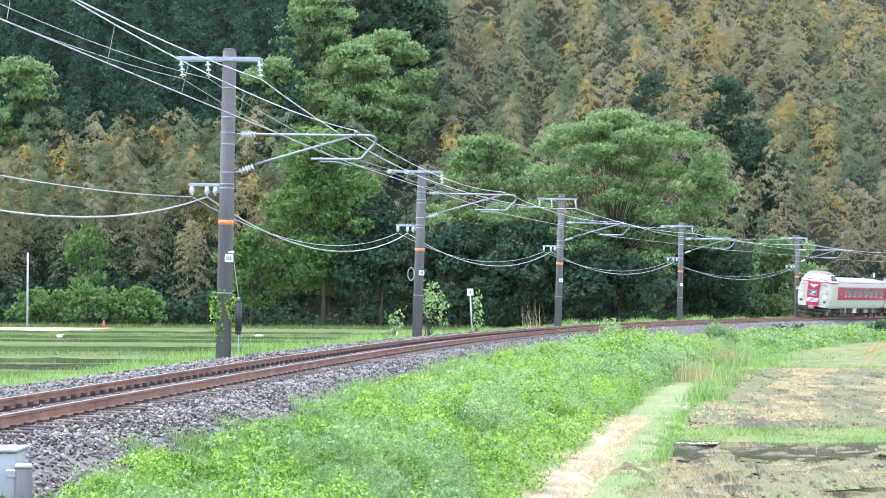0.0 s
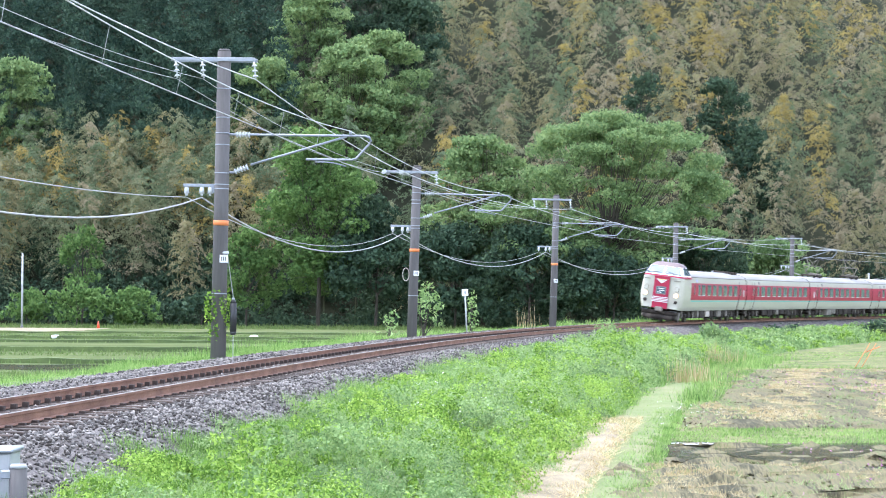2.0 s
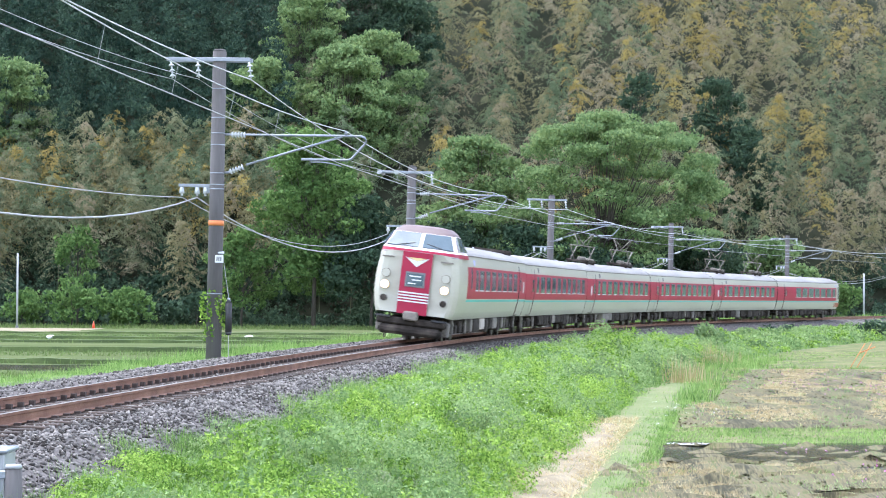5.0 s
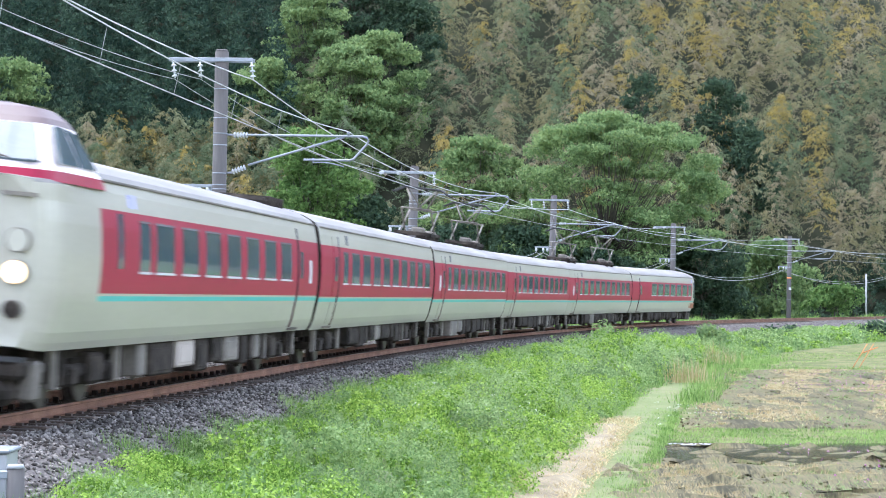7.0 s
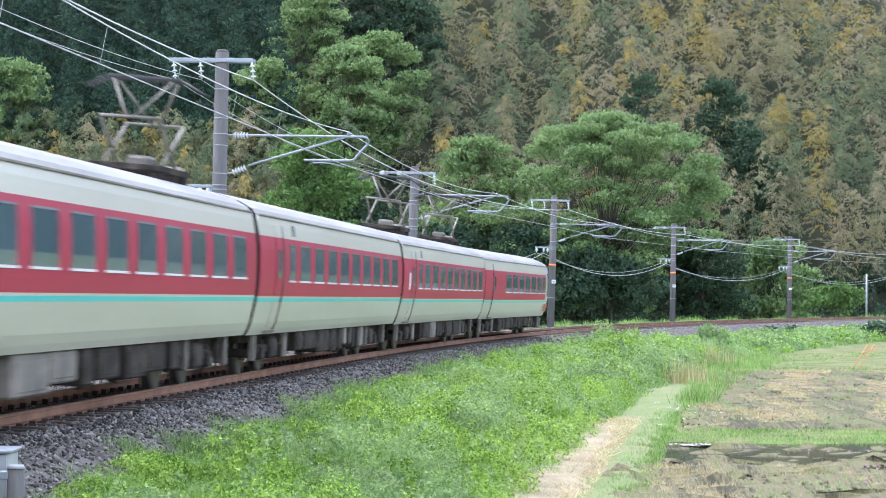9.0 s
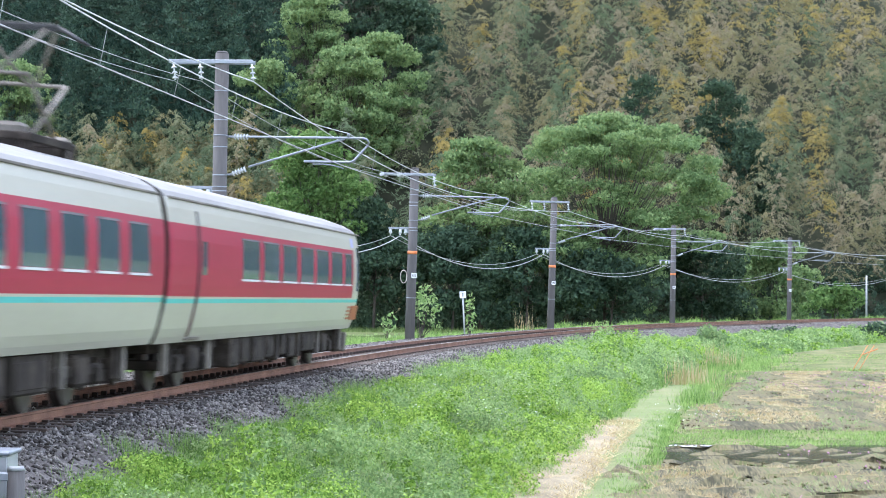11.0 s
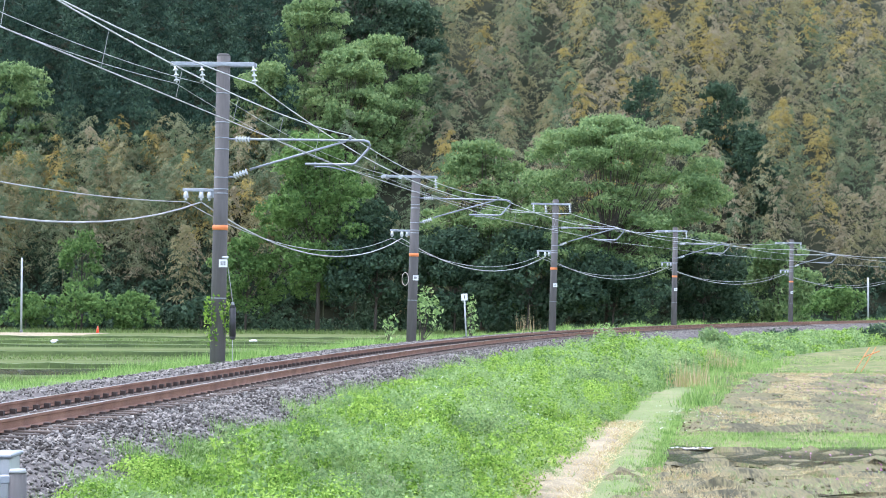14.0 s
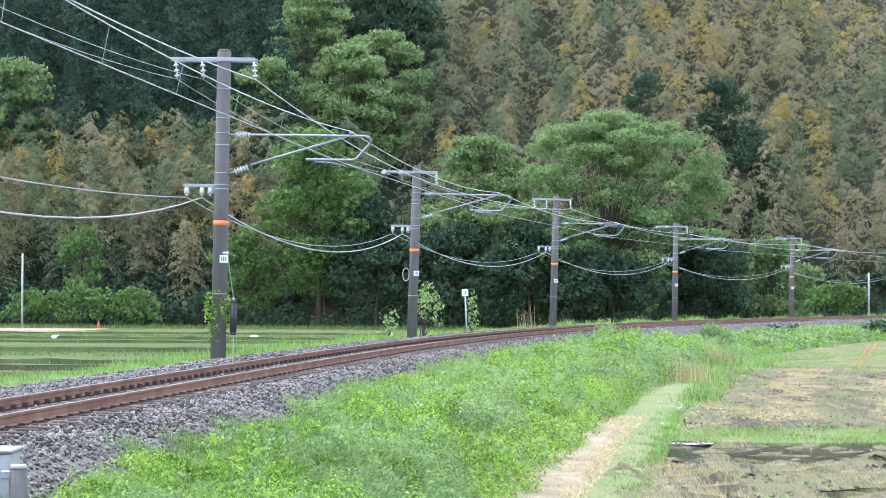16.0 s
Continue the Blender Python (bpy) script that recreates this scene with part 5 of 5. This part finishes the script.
def stubble():
    rng = np.random.RandomState(35)
    for mat, seed, n, name, lab in ((M_DRYGRASS, 41, 52000, "rice_stubble", "dry straw stubble in rows on the paddies"), (M_GREYWEED, 42, 11000, "paddy_weeds", "small green weeds scattered over the paddies")):
        out = []
        for x0, x1, y0, y1, k in ((2.4, 16, 26, 42.5, .4), (5.6, 26, 55.2, 101, .6)):
            m = int(n * k)
            x, y = rng.uniform(x0, x1, m), rng.uniform(y0, y1, m)
            x = np.where(rng.rand(m) < .6, np.round(x / .32) * .32 + rng.normal(0, .03, m), x)
            v = x - .18 * (y - 56)
            band = .5 + .5 * np.sin((v - 6.6) * 1.65 - .1)
            keep = (.55 * patchy(v * 2, y * .3, 3.0, seed) + .45 * (band if seed == 41 else 1 - band) > .5) & (x > 2.6 + (y - 37) * .155)
            x, y = np.repeat(x[keep], 4), np.repeat(y[keep], 4)
            m = len(x)
            out.append(blades(x + rng.normal(0, .05, m), y + rng.normal(0, .05, m), np.full(m, FIELD + .05), .06 * rng.uniform(.4, 1.6, m), (.008 if y0 < 50 else .016) * rng.uniform(.6, 1.5, m), rng, 1.6))
        tagged(quads_ob(name, np.concatenate(out), mat), lab, "stubble", kind="stuff")
    # clods of mud
    v = []
    m = 9000
    x = rng.uniform(2.4, 24, m)
    y = np.where(rng.rand(m) < .5, rng.uniform(26, 43.5, m), rng.uniform(55, 101, m))
    keep = (patchy((x - .18 * (y - 56)) * 2, y * .3, 3.0, 41) < .55) & (x > 2.6 + (y - 37) * .155)
    stones_ob("mud_clods", x[keep], y[keep], np.full(keep.sum(), FIELD + .06), .05, M_MUD, rng, "clods of grey mud on the paddies", "mud", flat=.6)
    # straw on the path
    m = 9000
    x, y, s, d = scatter(14, 46, lambda q: toes(q) - .3, lambda q: toes(q) + 1.2, m, rng)
    out = blades(x, y, np.full(m, FIELD + .15), .05 * rng.uniform(.3, 2, m), .012 * rng.uniform(.6, 1.5, m), rng, 5.0)
    tagged(quads_ob("loose_straw", out, M_DRYGRASS), "loose dry straw on the path", "straw", kind="stuff")


def stones_ob(name, x, y, z, size, mat, rng, label, category, flat=.75):
    """Many angular stones in one mesh: jittered octahedra."""
    n = len(x)
    base = np.array([(1, 0, 0), (-1, 0, 0), (0, 1, 0), (0, -1, 0), (0, 0, 1), (0, 0, -1)], float)
    v = base[None] * rng.uniform(.5, 1.3, (n, 6, 1)) + rng.normal(0, .22, (n, 6, 3))
    a = rng.uniform(0, 2 * math.pi, n)
    t = rng.normal(0, .5, n)
    c, s = np.cos(a)[:, None], np.sin(a)[:, None]
    X, Y, Z = v[..., 0] * c - v[..., 1] * s, v[..., 0] * s + v[..., 1] * c, v[..., 2] * flat
    c2, s2 = np.cos(t)[:, None], np.sin(t)[:, None]
    X, Z = X * c2 - Z * s2, X * s2 + Z * c2
    sz = size * rng.uniform(.55, 1.35, (n, 1))
    P = np.stack([X * sz + x[:, None], Y * sz + y[:, None], Z * sz + z[:, None]], -1).reshape(-1, 3)
    tri = np.array([(0, 2, 4), (2, 1, 4), (1, 3, 4), (3, 0, 4), (2, 0, 5), (1, 2, 5), (3, 1, 5), (0, 3, 5)])
    F = (tri[None] + (np.arange(n) * 6)[:, None, None]).reshape(-1, 3)
    me = bpy.data.meshes.new(name)
    me.vertices.add(len(P))
    me.vertices.foreach_set("co", P.astype(np.float32).ravel())
    me.loops.add(len(F) * 3)
    me.loops.foreach_set("vertex_index", F.astype(np.int32).ravel())
    me.polygons.add(len(F))
    me.polygons.foreach_set("loop_start", np.arange(0, len(F) * 3, 3, dtype=np.int32))
    me.update()
    me.validate()
    me.materials.append(mat)
    return tagged(new(name, me), label, category, kind="stuff")


def ballast_stones():
    rng = np.random.RandomState(36)
    xs, ys, zs, szs = [], [], [], []
    prof_d = [-3.2, -2.6, -1.7, -.6, .6, 1.65, 2.1, 2.75]
    prof_z = [-.36, -.15, -.13, -.17, -.19, -.22, -.36, -.68]
    for s0, s1, lo, hi, n in ((6, 36, .70, 2.75, 9500), (36, 70, .70, 2.4, 6500), (70, 130, .7, 2.2, 4000), (8, 70, -3.1, -.72, 7500), (70, 150, -3.0, -.72, 3600), (8, 60, -.40, .40, 900), (130, 225, .7, 2.4, 2500)):
        s, d = rng.uniform(s0, s1, n), rng.uniform(lo, hi, n)
        a = np.interp(s, LS, LA)
        xs.append(np.interp(s, LS, LX) + d * np.cos(a))
        ys.append(np.interp(s, LS, LY) - d * np.sin(a))
        c = .064 * np.clip(s / 70, 0, 1)
        zs.append(np.interp(d, prof_d, prof_z) + np.where(np.abs(d) < 1.8, c * .5 * (1 - d / .55), np.where(d < 0, c, 0)) + .01 + np.interp(s, LS, LZ))
        szs.append(np.full(n, 1.0))
    stones_ob("ballast_stones", np.concatenate(xs), np.concatenate(ys), np.concatenate(zs), .032, M_STONE, rng, "angular grey and brownish ballast stones", "ballast")


def reed_clump(p, n, h, mat, label, seed, w=.012, r=.3, name="dry_reed_clump"):
    rng = np.random.RandomState(seed)
    z = ground_z(p[0], p[1])
    x, y = rng.normal(0, r, n), rng.normal(0, r * .7, n)
    ob = quads_ob(name, blades(x, y, np.zeros(n), h * rng.uniform(.5, 1.1, n), w * rng.uniform(.6, 1.4, n), rng, .22), mat)
    ob.location = (p[0], p[1], z - .03)
    return tagged(ob, label, "grass clump", "tall clumps", "stuff")


def shrub(p, h, w, mat, label, seed, leaf=.10, dens=26, lobes=7):
    """A low shrub: stems and leafy lobes."""
    rng = np.random.RandomState(seed)
    root = new("shrub")
    root.location = (p[0], p[1], ground_z(p[0], p[1]) - .03)
    ls = [((rng.normal(0, w * .25), rng.normal(0, w * .2), h * rng.uniform(.2, .88)), (w * rng.uniform(.14, .3), w * rng.uniform(.14, .28), h * rng.uniform(.10, .2))) for k in range(lobes)]
    bm = bmesh.new()
    for c, r in ls:
        rod(bm, (rng.normal(0, .05), rng.normal(0, .05), 0), c, .022, .008, n=5)
    part("stems", bm, M_BARK, root)
    quads_ob("foliage", blob_leaves(ls, dens, leaf, rng, .5), mat, root)
    return tagged(root, label, "shrub", "shrubs beside the track")


def small_things():
    for s, d, n, h, lab in ((72.6, 8.7, 150, 1.2, "tan dry reed clump beside the path"), (97.9, 8.4, 100, 1.25, "pale dry reed clump at the paddy's corner"), (101, 8.9, 80, .9, "pale dry grass tuft at the paddy's corner")):
        reed_clump(at(s, d), n, h, M_DRYGRASS, lab, int(s), .022, .42)
    reed_clump(at(115, -3.0), 30, 1.7, M_DRYGRASS, "dead brown stalks beside the track", 51, .014, .4)
    reed_clump(at(56, -3.6), 320, .5, M_GRASS, "green grass tuft behind the track", 52, .012, .5, "grass_clump")
    reed_clump(at(52, -4.0), 200, .35, M_GRASS, "green grass tuft behind the pole", 53, .016, .5, "grass_clump")
    for s, d, k in ((29, 2.9, 1), (33, 3.1, 2), (38, 2.8, 3), (42, 3.0, 4), (48, 3.2, 5), (24, 3.4, 6)):
        reed_clump(at(s, d), 170, .46, M_GRASS, "tall green grass tuft on the bank", 60 + k, .008, .42, "grass_clump")
    shrub(at(121, 6.5), 1.35, 2.6, M_BROAD, "rounded leafy bush on the bank", 71, .13, 22, 12)
    shrub(at(154.4, 5.2), .8, 2.4, M_DARKSHADELEAF, "dark leafy bush on the bank", 72, .15, 18, 10)
    shrub(at(176, 8.4), 1.3, 4.0, M_DARKSHADELEAF, "dark spreading bush on the bank", 73, .16, 16, 12)
    shrub(at(86, -2.9), 2.5, 1.6, M_GREYWEED, "sparse young tree growing beside the pole", 74, .11, 22, 10)
    shrub(at(82, -3.6), 1.1, 1.1, M_GREYWEED, "small pale leafy shrub beside the pole", 75, .10, 26, 5)
    shrub(at(101, -3.3), 1.9, 1.0, M_GREYWEED, "slender leafy sapling beside the track sign", 76, .10, 26, 7)
    # track sign
    p = at(98.8, -3.1)
    root = new("track_sign")
    root.matrix_world = Matrix.Translation((p.x, p.y, ground_z(p.x, p.y) - .05)) @ Matrix.Rotation(-.05, 4, "Y")
    bm = bmesh.new()
    rod(bm, (0, 0, 0), (0, 0, 2.15), .04, n=10)
    part("post", bm, M_POLE, root)
    bm = bmesh.new()
    box(bm, -.15, .15, -.065, -.045, 1.85, 2.17, .006)
    pl = part("plate", bm, M_WHITE, root, "white square plate")
    bm = bmesh.new()
    box(bm, -.02, .02, -.075, -.064, 1.93, 2.09)
    part("dark_stroke", bm, M_DARKPRINT, pl)
    tagged(root, "small white square track sign on a grey post", "track sign")
    # black weight hanging beside the first pole, with its wire
    bpy.context.view_layer.update()
    q = POLE_OBS[1].matrix_world @ Vector((.42, -.15, .6))
    root = new("hanging_weight")
    root.location = (q.x, q.y, q.z)
    bm = bmesh.new()
    rod(bm, (0, 0, .62), (0, 0, 1.36), .085, n=14)
    rod(bm, (0, 0, 1.36), (0, 0, 1.44), .085, .05, n=14)
    rod(bm, (0, 0, .54), (0, 0, .62), .06, .085, n=14)
    part("weight", bm, M_BLACK, root, "black cylindrical sleeve")
    bm = bmesh.new()
    rod(bm, (0, 0, 1.44), (0, 0, 1.50), .04, n=8)
    part("cap", bm, M_POLE, root)
    bm = bmesh.new()
    rod(bm, (0, 0, 1.5), (-.17, .02, 2.66), .008, n=5)
    part("guy_wire", bm, M_CABLE, root)
    bm = bmesh.new()
    rod(bm, (0, 0, -1.0), (0, 0, .56), .010, n=5)
    part("stay_rod", bm, M_CABLE, root)
    bm = bmesh.new()
    rod(bm, (-.30, .05, 2.66), (-.13, .02, 2.66), .035, n=8)
    part("bracket", bm, M_PORCELAIN, root)
    tagged(root, "black sleeve hanging on a wire beside the pole", "cable sleeve")
    # ivy on the first pole
    rng = np.random.RandomState(81)
    n = 520
    a, z = rng.uniform(0, 2 * math.pi, n), rng.beta(3, 2, n) * 1.7 + .05
    r = .23 + rng.uniform(0, .10, n) + .05 * np.sin(a * 2)
    keep = (np.sin(a * 3 + z * 2) + z * .9 > .35)
    c = np.stack([r * np.cos(a), r * np.sin(a), z], 1)[keep]
    iv = quads_ob("ivy", leaf_quads(c, rng.normal(0, 1, c.shape), .05, .8, rng, .4), M_WEED)
    bp = pole_at(48.75, -2.57)
    iv.location = (bp.x, bp.y, -.05)
    tagged(iv, "bright green ivy climbing the concrete pole", "ivy")
    # coil on the second pole
    vs, fs = tube([(-.24 + .13 * math.cos(k * .3), -.12, 2.45 + .26 * math.sin(k * .3)) for k in range(22)], .018)
    co = mesh_ob("cable_coil", vs, fs, M_BEIGE, smooth=True)
    co.location = pole_at(82.86, -2.57, 0)
    tagged(co, "coil of pale cable hung on the pole", "cable coil")
    # equipment box and concrete post
    root = new("signal_box")
    root.location = (-4.42, 22.5, -.62)
    bm = bmesh.new()
    box(bm, -.36, .34, -.28, .28, .0, .66, .015)
    part("cabinet", bm, M_POLE, root, "grey painted steel cabinet")
    bm = bmesh.new()
    box(bm, -.39, .37, -.31, .31, .66, .70, .012)
    part("lid", bm, M_STEEL, root)
    bm = bmesh.new()
    rod(bm, (.36, -.30, .05), (.36, -.30, .56), .012, n=6)
    part("conduit", bm, M_STEEL, root)
    tagged(root, "grey steel line-side cabinet beside the ballast", "cabinet")
    root = new("marker_post")
    root.location = (-3.96, 22.0, -.68)
    bm = bmesh.new()
    rod(bm, (0, 0, -.2), (0, 0, .60), .088, .082, n=18)
    part("shaft", bm, M_CONCRETE, root)
    bm = bmesh.new()
    rod(bm, (0, 0, .60), (0, 0, .635), .088, .07, n=18)
    part("cap", bm, M_POLE, root)
    bm = bmesh.new()
    box(bm, -.16, -.06, -.05, .05, .50, .58, .01)
    part("clamp", bm, M_STEEL, root)
    tagged(root, "short round concrete post clamped to the cabinet", "post")
    # traffic cone
    root = new("traffic_cone")
    root.location = (-31.0, 211.5, ground_z(-31, 211.5))
    bm = bmesh.new()
    rod(bm, (0, 0, .04), (0, 0, .70), .16, .03, n=16)
    part("cone", bm, M_CONE, root)
    bm = bmesh.new()
    box(bm, -.2, .2, -.2, .2, 0, .045, .01)
    part("base", bm, M_CONE, root)
    tagged(root, "red plastic traffic cone standing in a field", "traffic cone")
    # pale poles
    for x, y, h, lab in ((-38.0, 212.2, 6.9, "slim pale metal pole at the field's edge"), (41.6, 230.0, 4.6, "slim pale pole beyond the track")):
        root = new("pale_pole")
        root.location = (x, y, ground_z(x, y) - .1)
        bm = bmesh.new()
        rod(bm, (0, 0, 0), (0, 0, h), .10, .085, n=10)
        part("shaft", bm, M_POLE, root)
        bm = bmesh.new()
        rod(bm, (0, 0, 0), (0, 0, .35), .14, .13, n=10)
        part("foot", bm, M_GASKET, root)
        tagged(root, lab, "pole")
    # scattered field things
    for x, y, sx in ((-27.0, 163.8, .35), (-13.5, 168.0, .35)):
        bm = bmesh.new()
        bmesh.ops.create_icosphere(bm, subdivisions=2, radius=1)
        for v in bm.verts:
            v.co = Vector((v.co.x * sx * (1 + .3 * noise.noise(v.co * 2)), v.co.y * .25, v.co.z * .16 * (1 + .5 * noise.noise(v.co * 3))))
        me = bpy.data.meshes.new("white_bundle")
        bm.to_mesh(me)
        bm.free()
        me.materials.append(M_WHITE)
        ob = new("white_bundle", me)
        ob.location = (x, y, FIELD + .1)
        tagged(ob, "crumpled white sheeting lying in a field", "plastic sheet")
    # pale strip added for the sky's reflection at the water's edge
    rng = np.random.RandomState(90)
    verts, faces = [], []
    for i in range(25):
        x = 4.7 + i * .05
        for dy, z in ((0, .05), (.12, .06), (.24, .065), (.4, .05)):
            verts.append((x + rng.normal(0, .012), 48.2 + dy + .5 * math.sin(i * .6) * .3 + rng.normal(0, .04), FIELD + z + rng.uniform(0, .02)))
    for i in range(24):
        for q in range(3):
            if rng.rand() < .3:
                continue
            faces.append((i * 4 + q, i * 4 + 4 + q, i * 4 + 5 + q, i * 4 + 1 + q))
    tagged(mesh_ob("plastic_film", verts, faces, M_POLE), "pale strip added for the sky's reflection at the water's edge", "plastic sheet")
    # drain slab
    bm = bmesh.new()
    box(bm, -.55, .55, -.3, .3, -.2, .10, .03)
    me = bpy.data.meshes.new("drain_slab")
    bm.to_mesh(me)
    bm.free()
    me.materials.append(M_CONCRETE)
    ob = new("drain_slab", me)
    ob.location = (3.5, 52.0, FIELD)
    tagged(ob, "dark concrete drain slab beside the path", "drain")
    # orange-yellow stakes leaning at the paddy's edge
    root = new("marker_stakes")
    root.location = (17.9, 102.8, FIELD)
    for k, dx in enumerate((0, .28)):
        bm = bmesh.new()
        rod(bm, (dx, 0, -.1), (dx + .75, 0, 1.15), .014, n=6)
        part("stake", bm, M_ORANGE, root)
    bm = bmesh.new()
    rod(bm, (.55, 0, .75), (1.2, 0, 1.0), .02, n=6)
    part("crossbar", bm, M_ORANGE, root)
    tagged(root, "leaning orange-yellow marker stakes at the paddy's edge", "stakes")


bank_grass()
field_grass()
weeds()
leafy_clumps()
flowers()
stubble()
ballast_stones()
small_things()


# ---- sleepers ----
def sleepers():
    bm = bmesh.new()
    box(bm, -1.05, 1.05, -.11, .11, -.30, -.158, .012)
    for x in (-.566, .566):
        for e in (-.11, .11):
            inner = e * x < 0
            box(bm, x + e - .04, x + e + .04, -.045, .045, -.158, -.085 if inner else -.125, 0, 1)
    me = bpy.data.meshes.new("sleeper")
    bm.to_mesh(me)
    bm.free()
    me.materials.append(M_SLEEPER)
    me.materials.append(M_CLIP)
    bed = bpy.data.objects["ballast_bed"]
    for k in range(300):
        s = 4 + k * .61
        c = cant(s)
        ob = new("sleeper", me)
        ob.parent = bed
        ob.matrix_basis = Matrix.Translation(at(s, 0, c / 2)) @ Matrix.Rotation(-heading(s), 4, "Z") @ Matrix.Rotation(math.atan(c / 1.132), 4, "Y")


sleepers()


def motions():
    """The train runs the line towards the camera and past it."""
    knots_t = [0, 1.5, 2.5, 3.5, 6.5, 7, 8, 9, 11.5, 12, 14, 16]
    knots_s = [209.39, 173.4, 149.27, 125.02, 51.76, 39.57, 14.96, -9.33, -74.3, -87.0, -138.6, -191.6]
    # each knot is moved to the track's own length at the first car end still in view
    knots_s = [track_s(s + 21.5 * max(0, math.ceil((24 - s) / 21.5))) - 21.5 * max(0, math.ceil((24 - s) / 21.5)) for s in knots_s]
    fit = np.polyfit(knots_t, knots_s, 4)
    for k, car in enumerate(CARS):
        rows = []
        for i in range(65):
            t = i * .25
            mid = float(np.polyval(fit, t)) - 10.75 + 21.5 * k
            a, b = at(mid - 7.1), at(mid + 7.1)
            d = a - b
            m = Matrix.Translation((a + b) / 2) @ Matrix.Rotation(math.atan2(d.y, d.x), 4, "Z")
            c = cant(mid)
            rows.append((t, m @ Matrix.Translation((0, 0, c / 2)) @ pose(0, 0, 0, -math.degrees(c / 1.132))))
        walk(car, rows)


motions()
